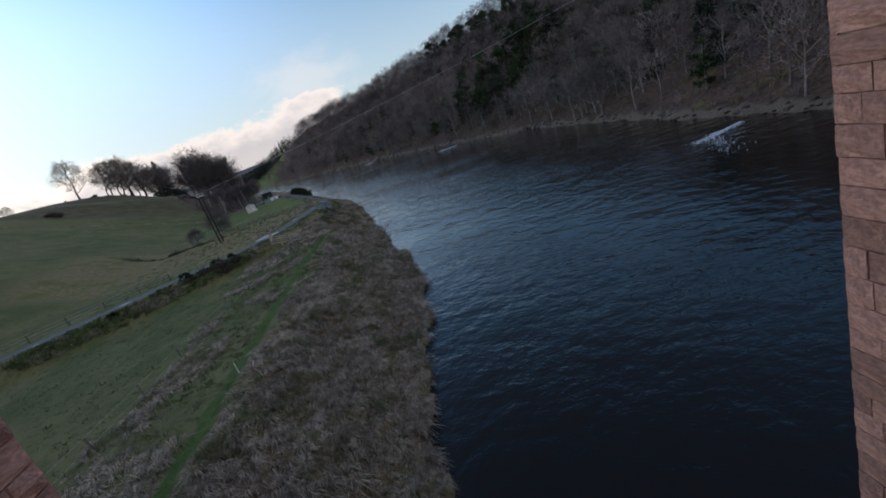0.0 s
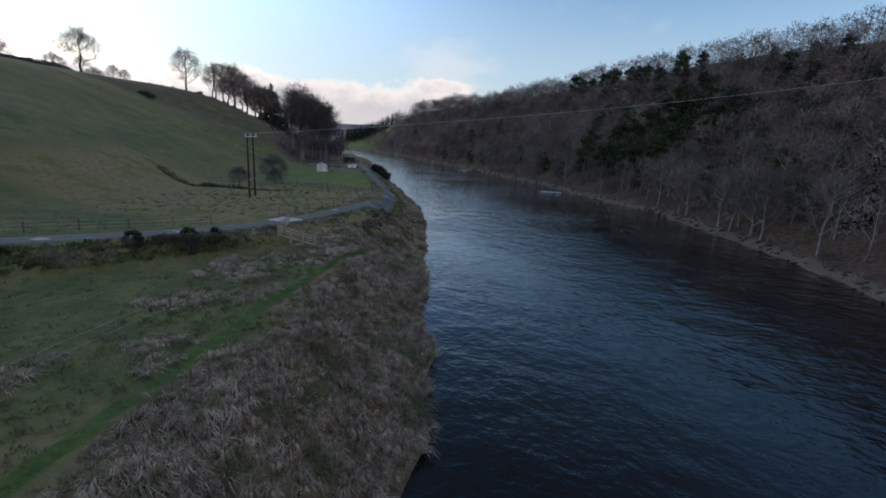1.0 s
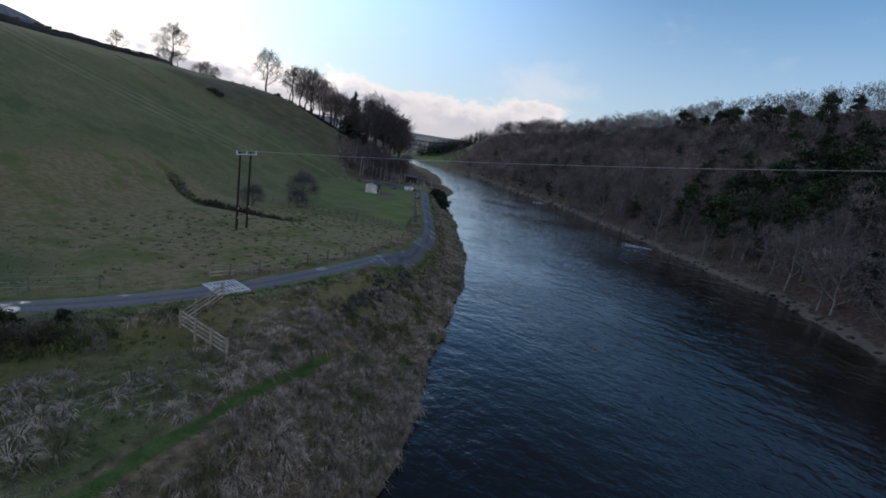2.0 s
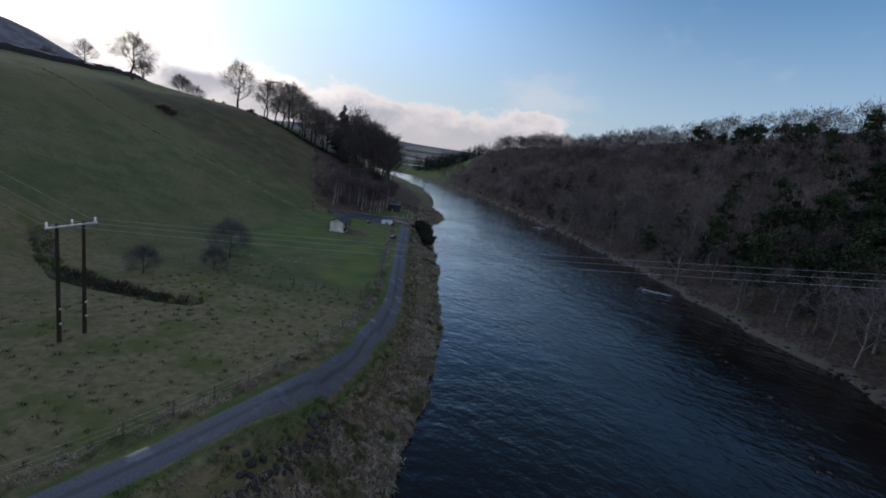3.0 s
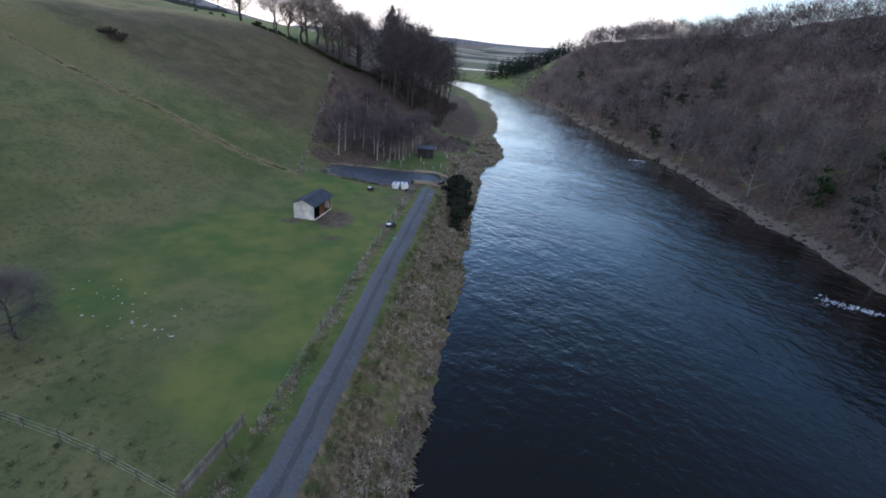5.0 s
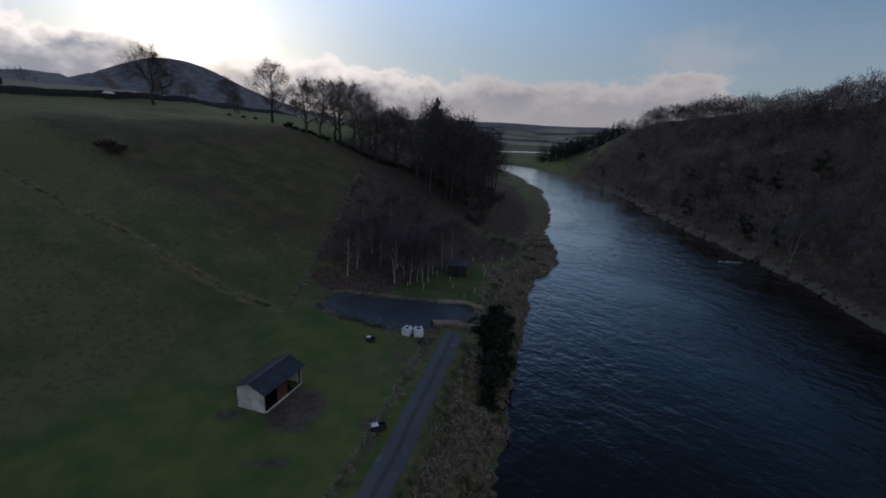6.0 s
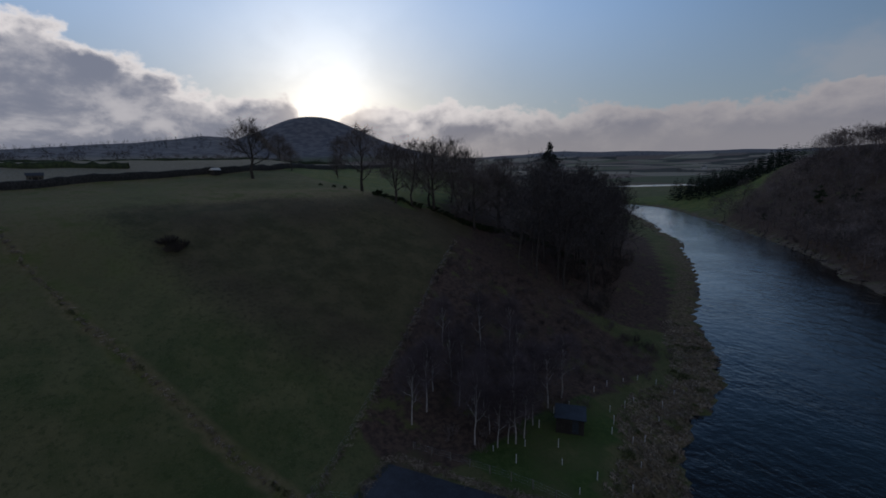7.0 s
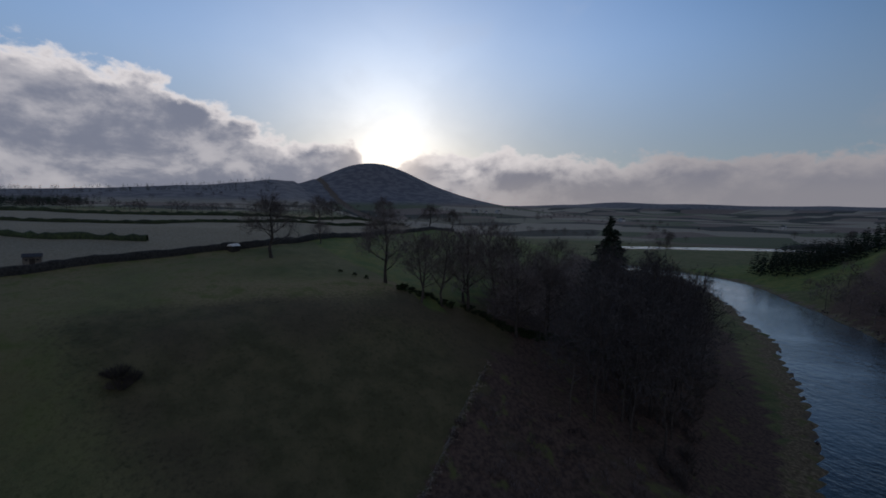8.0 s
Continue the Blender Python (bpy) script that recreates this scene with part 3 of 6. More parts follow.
def make_river():
    gx, gy = np.arange(-760, 100, 20.0), np.arange(-900, 960, 20.0)
    x, y = [v.ravel() for v in np.meshgrid(gx, gy, indexing="ij")]
    n, m = len(gx), len(gy)
    i = (np.arange(n - 1)[:, None] * m + np.arange(m - 1)[None]).ravel()
    me = from_arrays("river_water", np.stack([x, y, 0 * x], 1), np.stack([i, i + m, i + m + 1, i + 1], 1), WATER, True)
    tagged(new("water", me), "dark rippled river water reflecting the evening sky", "river", kind="structure")


make_river()


def ribbon(line, width, lift, step=1.0, across=7, wobble=0.15, seed=0):
    x, y, h = stretch(line, step)
    rows = []
    for j in range(across):
        o = (j / (across - 1) - 0.5) * width
        if j in (0, across - 1):
            o = o + wobble * bumps(np.arange(len(x)) * step, 0 * x + j, 2.3, 50 + seed)
        px, py = x - np.sin(h) * o, y + np.cos(h) * o
        rows.append(np.stack([px, py, land(px, py)[0] + (lift if 0 < j < across - 1 else -0.06)], 1))
    verts = np.stack(rows, 1).reshape(-1, 3)
    i = (np.arange(len(x) - 1)[:, None] * across + np.arange(across - 1)[None]).ravel()
    return verts, np.stack([i, i + across, i + across + 1, i + 1], 1)


def make_track_surface():
    m, t, b = material("rutted_track", 0.8, 0.3)
    at = node(t, "ShaderNodeTexCoord").outputs["Object"]
    n = node(t, "ShaderNodeAttribute")
    n.attribute_name = "across"
    u = calc(t, "ABSOLUTE", n.outputs["Fac"])
    fine, mid = grain(t, at, 7.0, 5.0, 0.7), grain(t, at, 0.7, 4.0)
    colour = blend(t, span(t, fine, 0.3, 0.7), (0.050, 0.052, 0.060), (0.098, 0.100, 0.110))
    colour = blend(t, calc(t, "MULTIPLY", span(t, mid, 0.4, 0.66), 0.5), colour, (0.088, 0.087, 0.088))
    middle = calc(t, "ADD", span(t, u, 0.26, 0.08), calc(t, "MULTIPLY", calc(t, "SUBTRACT", mid, 0.5), 1.6))
    colour = blend(t, calc(t, "MULTIPLY", span(t, middle, 0.25, 0.9), 0.55), colour, (0.034, 0.036, 0.036))
    edge = calc(t, "ADD", span(t, u, 0.72, 1.0), calc(t, "MULTIPLY", calc(t, "SUBTRACT", mid, 0.5), 1.2))
    colour = blend(t, span(t, edge, 0.3, 0.75), colour, (0.064, 0.070, 0.034))
    t.links.new(colour, b.inputs["Base Color"])
    wet = span(t, grain(t, at, 0.45, 3.0), 0.60, 0.66)
    t.links.new(calc(t, "SUBTRACT", 0.8, calc(t, "MULTIPLY", wet, 0.45)), b.inputs["Roughness"])
    relief(t, b, calc(t, "MULTIPLY", fine, calc(t, "SUBTRACT", 1.0, wet)), 0.4, 0.03)
    return m


RUTTED = make_track_surface()
verts, quads = ribbon(TRACK, 2.7, 0.05, 0.8, 9)
track_mesh = from_arrays("road", verts, quads, RUTTED, True)
track_mesh.attributes.new("across", "FLOAT", "POINT").data.foreach_set("value", np.tile(np.linspace(-1, 1, 9), len(verts) // 9).astype(np.float32))
tagged(new("road", track_mesh), "narrow grey farm track with worn wheel ruts", "track", kind="structure")


def make_yard():
    """The level hard standing at the track's end."""
    ring = [(-96.5, 178.0), (-93.2, 172.0), (-87.2, 172.8), (-78.0, 176.2), (-75.2, 179.2), (-73.8, 184.5), (-74.6, 190.2), (-76.8, 191.6), (-80.6, 188.6), (-88.0, 183.4)]
    bm = bmesh.new()
    bm.faces.new([bm.verts.new((x, y, 0)) for x, y in ring])
    bmesh.ops.triangulate(bm, faces=bm.faces[:])
    for _ in range(3):
        bmesh.ops.subdivide_edges(bm, edges=bm.edges[:], cuts=1, use_grid_fill=True)
    bmesh.ops.triangulate(bm, faces=bm.faces[:])
    for v in bm.verts:
        v.co.x, v.co.y = v.co.x + 0.12 * noise.noise(v.co * 0.6), v.co.y + 0.12 * noise.noise(v.co * 0.6 + Vector((9, 0, 0)))
        v.co.z = max(ground_at(v.co.x, v.co.y), 4.2) + 0.07
    rim = bmesh.ops.extrude_edge_only(bm, edges=[e for e in bm.edges if e.is_boundary])["geom"]
    for v in rim:
        if isinstance(v, bmesh.types.BMVert):
            v.co.z = ground_at(v.co.x, v.co.y) - 0.4
    bmesh.ops.recalc_face_normals(bm, faces=bm.faces[:])
    me = bpy.data.meshes.new("pavement")
    bm.to_mesh(me)
    bm.free()
    me.materials.append(TARMAC)
    tagged(new("pavement", me), "dark tarmac hard standing beside the track's end", "yard", kind="structure")


make_yard()

# ---- plants ----
class Soup:
    """Triangles gathered piece by piece."""

    def __init__(self):
        self.v, self.f, self.n = [], [], 0

    def add(self, verts, faces):
        self.v.append(np.asarray(verts, float))
        self.f.append(np.asarray(faces, int) + self.n)
        self.n += len(verts)

    def tube(self, pts, radii, sides):
        pts = np.asarray(pts, float)
        way = pts[-1] - pts[0]
        way = way / (np.linalg.norm(way) + 1e-9)
        a = np.cross(way, (0.3, 0.9, 0.1) if abs(way[2]) > 0.8 else (0, 0, 1.0))
        a = a / np.linalg.norm(a)
        b = np.cross(way, a)
        turn = np.arange(sides) * 2 * np.pi / sides
        ring = np.cos(turn)[:, None] * a + np.sin(turn)[:, None] * b
        verts = np.concatenate([p + r * ring for p, r in zip(pts, radii)])
        faces = []
        for k in range(len(pts) - 1):
            for s in range(sides):
                p, q = k * sides + s, k * sides + (s + 1) % sides
                faces += [(p, q, q + sides), (p, q + sides, p + sides)]
        self.add(verts, faces)

    def slivers(self, base, tip, width, rng):
        """Thin triangles from base points to tips."""
        base, tip = np.asarray(base, float), np.asarray(tip, float)
        side_way = np.cross(tip - base, rng.normal(size=base.shape))
        side_way = side_way / (np.linalg.norm(side_way, axis=1, keepdims=True) + 1e-9) * np.broadcast_to(np.asarray(width), len(base))[:, None] * 0.5
        n = len(base)
        self.add(np.concatenate([base - side_way, base + side_way, tip]), np.stack([np.arange(n), np.arange(n) + n, np.arange(n) + 2 * n], 1))

    def arrays(self):
        return np.concatenate(self.v), np.concatenate(self.f)


def unit(v):
    return v / (np.linalg.norm(v) + 1e-9)


def grow(seed, height, limbs=9, kids=5, sprays=5, twigs=6, trunk_r=0.3, clear=0.25, spread_deg=52, reach=0.42, twig_w=0.045, fork=False, cloud=900, dome=0.33, low=None, bit=0.055):
    """A bare broadleaved tree: its wood and its twigs as arrays."""
    rng = np.random.default_rng(seed)
    wood, fine = Soup(), Soup()
    top = height * (0.7 if fork else 0.88)
    zs = np.linspace(0, 1, 6)
    lean = rng.normal(size=2) * 0.03 * height
    stem = np.stack([lean[0] * zs ** 2 + rng.normal(size=6) * 0.012 * height * (zs > 0), lean[1] * zs ** 2 + rng.normal(size=6) * 0.012 * height * (zs > 0), zs * top], 1)
    stem[0, 2] = -0.4
    wood.tube(stem, trunk_r * np.array([1.25, 0.92, 0.75, 0.55, 0.36, 0.12]), 6)
    for i in range(limbs):
        f = clear + (0.98 - clear) * (i + rng.uniform(0, 0.8)) / limbs
        at = np.array([np.interp(f, zs, stem[:, c]) for c in range(3)])
        az = i * 2.4 + rng.uniform(-0.5, 0.5)
        tilt = radians(spread_deg) * (1.15 - 0.75 * (f - clear) / (1 - clear)) + rng.normal() * 0.12
        way = np.array([math.sin(tilt) * math.cos(az), math.sin(tilt) * math.sin(az), math.cos(tilt)])
        long = height * (reach * (1 - 0.5 * ((f - clear) / (1 - clear)) ** 1.4)) * rng.uniform(0.85, 1.15)
        pts, d = [at], way
        for _ in range(3):
            d = unit(d + np.array([0, 0, 0.07]) + rng.normal(size=3) * 0.14)
            pts.append(pts[-1] + d * long / 3)
        pts = np.array(pts)
        r = trunk_r * (0.46 - 0.3 * f) + 0.02
        wood.tube(pts, r * np.array([1, 0.72, 0.45, 0.14]), 4)
        for k in range(kids):
            g = 0.28 + 0.72 * (k + rng.uniform(0, 1)) / kids
            at2 = np.array([np.interp(g * 3, range(4), pts[:, c]) for c in range(3)])
            d2 = unit(unit(pts[-1] - pts[0]) + rng.normal(size=3) * 0.7 + np.array([0, 0, 0.08]))
            l2 = long * rng.uniform(0.34, 0.56) * (1.1 - 0.4 * g)
            mid = at2 + d2 * l2 * 0.5 + rng.normal(size=3) * 0.05 * l2
            end = at2 + d2 * l2 + np.array([0, 0, 0.08 * l2])
            wood.tube([at2, mid, end], r * np.array([0.36, 0.24, 0.07]), 3)
            q = rng.uniform(0.15, 1, size=sprays)[:, None]
            at3 = at2 + (end - at2) * q
            d3 = d2 + rng.normal(size=(sprays, 3)) * 0.8 + np.array([0, 0, 0.12])
            d3 = d3 / np.linalg.norm(d3, axis=1, keepdims=True)
            l3 = l2 * rng.uniform(0.35, 0.75, size=(sprays, 1))
            tip3 = at3 + d3 * l3
            fine.slivers(at3, tip3, twig_w * 1.7, rng)
            q = rng.uniform(0.1, 1, size=(sprays * twigs, 1))
            at4 = np.repeat(at3, twigs, 0) + np.repeat(tip3 - at3, twigs, 0) * q
            d4 = np.repeat(d3, twigs, 0) + rng.normal(size=(sprays * twigs, 3)) * 0.75
            d4 = d4 / np.linalg.norm(d4, axis=1, keepdims=True)
            fine.slivers(at4, at4 + d4 * np.repeat(l3, twigs, 0) * rng.uniform(0.4, 0.8, size=(sprays * twigs, 1)), twig_w, rng)
    # the outer haze of twigs, in a lumpy dome
    u = rng.normal(size=(cloud, 3))
    u = u / np.linalg.norm(u, axis=1, keepdims=True)
    u[:, 2] = np.where(u[:, 2] < -0.55, -u[:, 2], u[:, 2])
    r = rng.uniform(0.35, 1.0, (cloud, 1)) ** 0.6 * (1 + 0.22 * bumps(u[:, 0] * 3 + seed, u[:, 1] * 3 + u[:, 2] * 2, 1.0, seed))[:, None]
    low = clear if low is None else low
    mid_z = low * height + (1 - low) * height * 0.52
    at = u * r * np.array([dome * height, dome * height, (1 - low) * height * 0.47]) + np.array([lean[0] * 0.5, lean[1] * 0.5, mid_z])
    way = u + rng.normal(size=(cloud, 3)) * 0.75 + np.array([0, 0, 0.35])
    fine.slivers(at, at + way * height * bit, twig_w, rng)
    return wood.arrays(), fine.arrays()


def grow_spruce(seed, height, width, tiers=22, boughs=9, needles=9, bare=0.06):
    """A spruce: its stem, and drooping boughs set with needle sprays."""
    rng = np.random.default_rng(seed)
    wood, fine = Soup(), Soup()
    wood.tube([(0, 0, -0.4), (0, 0, height * 0.5), (0, 0, height)], [height * 0.016, height * 0.010, 0.02], 5)
    for k in range(tiers):
        f = bare + (0.985 - bare) * (k / tiers) ** 0.92
        reach = width * (1 - f) ** 0.85 * rng.uniform(0.75, 1.15) + 0.15
        for b in range(boughs):
            az = rng.uniform(0, 2 * np.pi)
            out = reach * rng.uniform(0.55, 1.1)
            at = np.array([0, 0, f * height])
            end = at + np.array([math.cos(az) * out, math.sin(az) * out, -0.22 * out + rng.normal() * 0.12])
            q = rng.uniform(0.1, 1, size=(needles, 1))
            base = at + (end - at) * q
            tip = base + np.array([math.cos(az), math.sin(az), -0.9]) * 0.34 * out * q + rng.normal(size=(needles, 3)) * 0.22 * (0.4 + out * 0.35)
            fine.slivers(base, tip, 0.42 + 0.14 * out, rng)
            fine.slivers([at], [end], 0.3, rng)
    return wood.arrays(), fine.arrays()


def grow_evergreen(seed, height, width, clumps=16, leaves=60, clear=0.3, leaf=0.42):
    """A broad evergreen crown of leafy pads on a forked stem."""
    rng = np.random.default_rng(seed)
    wood, fine = Soup(), Soup()
    wood.tube([(0, 0, -0.4), (0.1, 0.05, height * 0.45), (0.05, 0.1, height * 0.9)], [height * 0.022, height * 0.015, 0.05], 5)
    for k in range(clumps):
        f = clear + (1 - clear) * rng.uniform() ** 0.8
        az, out = rng.uniform(0, 2 * np.pi), width * rng.uniform(0.15, 1.0) * math.sin(math.pi * min(0.97, (f - clear) / (1 - clear) * 0.8 + 0.2)) ** 0.7
        at = np.array([math.cos(az) * out, math.sin(az) * out, f * height])
        wood.tube([(0, 0, f * height * 0.8), at], [0.09, 0.03], 3)
        base = at + rng.normal(size=(leaves, 3)) * np.array([0.34, 0.34, 0.2]) * width * 0.42
        fine.slivers(base, base + rng.normal(size=(leaves, 3)) * leaf, leaf, rng)
    return wood.arrays(), fine.arrays()


def grow_bush(seed, radius, height, stems=60, twigs=14, twig_w=0.03):
    """A bare thicket of thin stems."""
    rng = np.random.default_rng(seed)
    fine = Soup()
    az, out = rng.uniform(0, 2 * np.pi, stems), np.sqrt(rng.uniform(0, 1, stems))
    base = np.stack([np.cos(az) * out * radius * 0.35, np.sin(az) * out * radius * 0.35, np.full(stems, -0.1)], 1)
    rise = height * np.sqrt(np.maximum(0.1, 1 - (out * 0.85) ** 2)) * rng.uniform(0.75, 1.1, stems)
    tip = np.stack([np.cos(az) * out * radius, np.sin(az) * out * radius, rise], 1)
    fine.slivers(base, tip, 0.07, rng)
    q = rng.uniform(0.3, 1, size=(stems * twigs, 1))
    at = np.repeat(base, twigs, 0) + np.repeat(tip - base, twigs, 0) * q
    d = rng.normal(size=(stems * twigs, 3)) * 0.5 + np.array([0, 0, 0.35]) + 0.4 * np.repeat(tip - base, twigs, 0) / height
    fine.slivers(at, at + d * height * 0.16, twig_w, rng)
    return fine.arrays()


def plant(name, wood, fine, bark, cover, at, label, category="tree", group="", rz=0.0, size=1.0):
    """A tree as a thing of trunk and crown, ready to be copied."""
    ob = thing(name, at, label, category, group, rz)
    ob.scale = (size,) * 3
    child("trunk", from_arrays("trunk", *wood, bark, True), ob)
    child("crown", from_arrays("crown", *fine, cover), ob)
    return ob


def copies(first, places, rng, low=0.85, high=1.15, sink=0.15):
    """Copies of one plant at places of the ground; a place may give a size."""
    for p in places:
        x, y = p[0], p[1]
        s = p[2] if len(p) > 2 else rng.uniform(low, high)
        ob = copy_thing(first, pose(x, y, ground_at(x, y) - sink, 0, 0, rng.uniform(0, 360)))
        ob.scale = (s, s, s * rng.uniform(0.94, 1.06) if len(p) < 3 else s)


def settle(ob, rng=None):
    """Stand a thing on the ground under it."""
    x, y = ob.location.x, ob.location.y
    ob.location.z = ground_at(x, y) - 0.12


def massed(name, kinds, places, mat, label, category, rng, low=0.8, high=1.2):
    """Many plants, too many to count, as one mesh."""
    vs, fs, n = [], [], 0
    zs = land(np.array([p[0] for p in places]), np.array([p[1] for p in places]))[0]
    for (x, y), z in zip(places, zs):
        v, f = kinds[rng.integers(len(kinds))]
        a, s = rng.uniform(0, 2 * np.pi), rng.uniform(low, high)
        c, d = math.cos(a) * s, math.sin(a) * s
        vs.append(np.stack([v[:, 0] * c - v[:, 1] * d + x, v[:, 0] * d + v[:, 1] * c + y, v[:, 2] * s + z - 0.1], 1))
        fs.append(f + n)
        n += len(v)
    return tagged(new(name, from_arrays(name, np.concatenate(vs), np.concatenate(fs), mat)), label, category, kind="stuff")


def scatter(rng, count, xr, yr, keep):
    """Random places of a rectangle at which keep(land...) holds."""
    x, y = rng.uniform(*xr, count), rng.uniform(*yr, count)
    z, dl, dr, df, dt, dp = land(x, y)
    ok = keep(x, y, z, dl, dr, df, dt, dp)
    return np.stack([x[ok], y[ok]], 1)


def both(pair):
    """Wood and twigs in one, for massed planting."""
    (v, f), (w, g) = pair
    return np.concatenate([v, w]), np.concatenate([f, g + len(v)])


def thinned(pts, gap):
    """Drop places nearer to an earlier one than gap."""
    kept, cells = [], {}
    for x, y in pts:
        i, j = int(x // gap), int(y // gap)
        if any((x - a) ** 2 + (y - b) ** 2 < gap * gap for p in (-1, 0, 1) for q in (-1, 0, 1) for a, b in cells.get((i + p, j + q), ())):
            continue
        cells.setdefault((i, j), []).append((x, y))
        kept.append((float(x), float(y)))
    return kept


dice = np.random.default_rng(7)

# lone trees and the row along the brow
oak = plant("bare_tree", *grow(1, 18.5, 13, 7, 6, 7, 0.42, 0.18, 62, 0.42, 0.055, cloud=2600, dome=0.42), DARK_BARK, TWIGS, (-180, 212, 32), "tall bare broadleaved tree with a rounded twiggy crown", group="trees on the brow", rz=20)
settle(oak)
broad = plant("bare_tree", *grow(2, 17.5, 12, 7, 6, 7, 0.48, 0.27, 66, 0.46, 0.06, cloud=3000, dome=0.50), DARK_BARK, TWIGS, (-212, 187, 36), "lone bare spreading tree standing at a field wall", group="trees on the brow", rz=60)
settle(broad)
slim = plant("bare_tree", *grow(3, 17, 12, 6, 6, 6, 0.3, 0.2, 54, 0.38, 0.05, cloud=1500, dome=0.39), DARK_BARK, TWIGS, (-168, 217, 29), "slender bare tree in a row on the slope's edge", group="trees on the brow")
settle(slim)
copies(slim, [(-174.4, 248.4, 1.2), (-179.6, 244.4, 1.25), (-190, 279, 1.2), (-171, 219, 0.9), (-167.6, 222.6, 1.12), (-166.6, 237.4, 1.2), (-162, 251, 1.05), (-176, 246, 0.95), (-180, 262, 1.0)], dice)
copies(oak, [(-167.5, 229.8, 1.1), (-159, 239, 1.0), (-160, 249, 1.05), (-170, 258, 1.0), (-312, 220, 0.8), (-240, 226, 0.5), (-228, 222, 0.4)], dice)
copies(broad, [(-172, 231, 0.8), (-166, 244, 0.85), (-236, 206, 0.45), (-330, 262, 0.9), (-345, 300, 0.9), (-370, 330, 0.9), (-420, 250, 0.9)], dice)

# clump over the river
clump = thinned(scatter(dice, 900, (-215, -115), (232, 350), lambda x, y, z, dl, dr, df, dt, dp: (dl > 25) & (df > -2) & (df < 36) & (y < 322) & (side(x, y, [(-172, 214), (-143, 219.5), (-128, 234), (-118, 250)]) > 2) & (side(x, y, [(-180, 212), (-158, 252), (-190, 330)]) < 0) & (side(x, y, [(-13.6, 79.2), (-211, 329)]) < 0)), 4.6)
clump_tree = plant("clump_tree", *grow(4, 18, 11, 5, 4, 5, 0.17, 0.24, 46, 0.36, 0.055, cloud=620, dome=0.27, low=0.05, bit=0.05), DARK_BARK, CLUMP_TWIGS, (clump[0][0], clump[0][1], 0), "tall dark bare tree in a dense riverside clump", group="trees of the riverside clump")
settle(clump_tree)
copies(clump_tree, clump[1:50] + [(-182, 296, 1.0), (-176, 288, 1.0), (-190, 308, 1.05), (-170, 279, 0.95)], dice, 1.25, 1.62)
spruce = plant("spruce", *grow_spruce(5, 25, 4.6, 34, 13, 12), BARK, NEEDLES, (-213.6, 328, 0), "tall dark spruce rising over the bare clump", "conifer")
settle(spruce)
spruce.scale = (2.2, 2.2, (50.6 - spruce.location.z) / 25)
copies(spruce, [(-205, 334, 0.55)], dice)
below_clump = scatter(dice, 2600, (-190, -112), (228, 330), lambda x, y, z, dl, dr, df, dt, dp: (dl > 22) & (df > -4) & (df < 40) & (side(x, y, [(-176, 216), (-160.5, 240), (-150, 252), (-122, 244)]) > 0) & (y < 318))

# birches by the yard
birch = plant("birch", *grow(6, 10.5, 11, 5, 5, 6, 0.105, 0.35, 34, 0.24, 0.04, cloud=2200, dome=0.25, low=0.25), BIRCH_BARK, BIRCH_TWIGS, (-101, 184, 5), "slim birch with a white trunk and bare twigs", group="birches by the yard")
settle(birch)
copies(birch, [(-93.3, 189), (-91.2, 191), (-91, 192.6), (-90.4, 193.4), (-90.6, 195), (-94, 192), (-99, 195), (-96, 198), (-101, 192), (-105, 190), (-103, 198), (-94, 203), (-107, 197), (-98, 204), (-110, 203), (-104, 206), (-97, 192), (-102, 187), (-106, 194), (-100, 201), (-95, 207), (-108, 208), (-113, 197), (-92, 198)], dice, 0.75, 1.05)
scrub_kinds = [grow_bush(60 + k, 1.3, 1.8, 18, 9, 0.07) for k in range(3)]
scrub = scatter(dice, 1500, (-148, -88), (184, 244), lambda x, y, z, dl, dr, df, dt, dp: (df > -7) & (df < 45) & (y + 0.25 * df > 186) & (side(x, y, [(-185, 212), (-143, 219), (-116, 248)]) < 0) & (side(x, y, [(-143.5, 220.5), (-125, 201), (-108, 182), (-90, 163)]) > 0))
massed("clump_underwood", scrub_kinds, [tuple(p) for p in below_clump[:260]], DARK_TWIGS, "dark tangled underwood beneath the riverside clump", "scrub", dice, 0.9, 2.0)
massed("brown_scrub", scrub_kinds, [tuple(p) for p in scrub[:330]], UPPER_TWIGS, "dead brown bracken and bramble scrub under birches", "scrub", dice, 0.5, 1.0)

# the wood across the river
near_wood = lambda x, y, z, dl, dr, df, dt, dp: (dr > 3.2) & (dr < 112) & (x > -205 + 45 * ease(8, 40, dr))
wood_places = thinned(scatter(dice, 13000, (-235, 170), (-20, 560), near_wood), 4.3)
thick = lambda p: 12 < p[0] < 56 and 186 < p[1] < 226 and (int(p[0] * 7) % 3 > 0)
wood_places = [p for p in wood_places if not thick(p)]
rank = [p for p in wood_places if side(np.array(p[0]), np.array(p[1]), RIGHT_BANK) > -24 and 70 < p[1] < 300]
pale = plant("riverside_tree", *grow(8, 13.5, 10, 5, 4, 6, 0.24, 0.14, 56, 0.46, 0.07, cloud=850, dome=0.4), PALE_BARK, TWIGS, (36.5, 138, 1), "bare pale-barked tree leaning from the river's edge", group="trees on the far bank")
settle(pale)
pole_tree = plant("riverside_tree", *grow(9, 14, 10, 5, 4, 5, 0.17, 0.2, 46, 0.38, 0.07, cloud=800, dome=0.36), PALE_BARK, TWIGS, (28.8, 167, 1), "slim bare tree on the wooded bank", group="trees on the far bank")
settle(pole_tree)
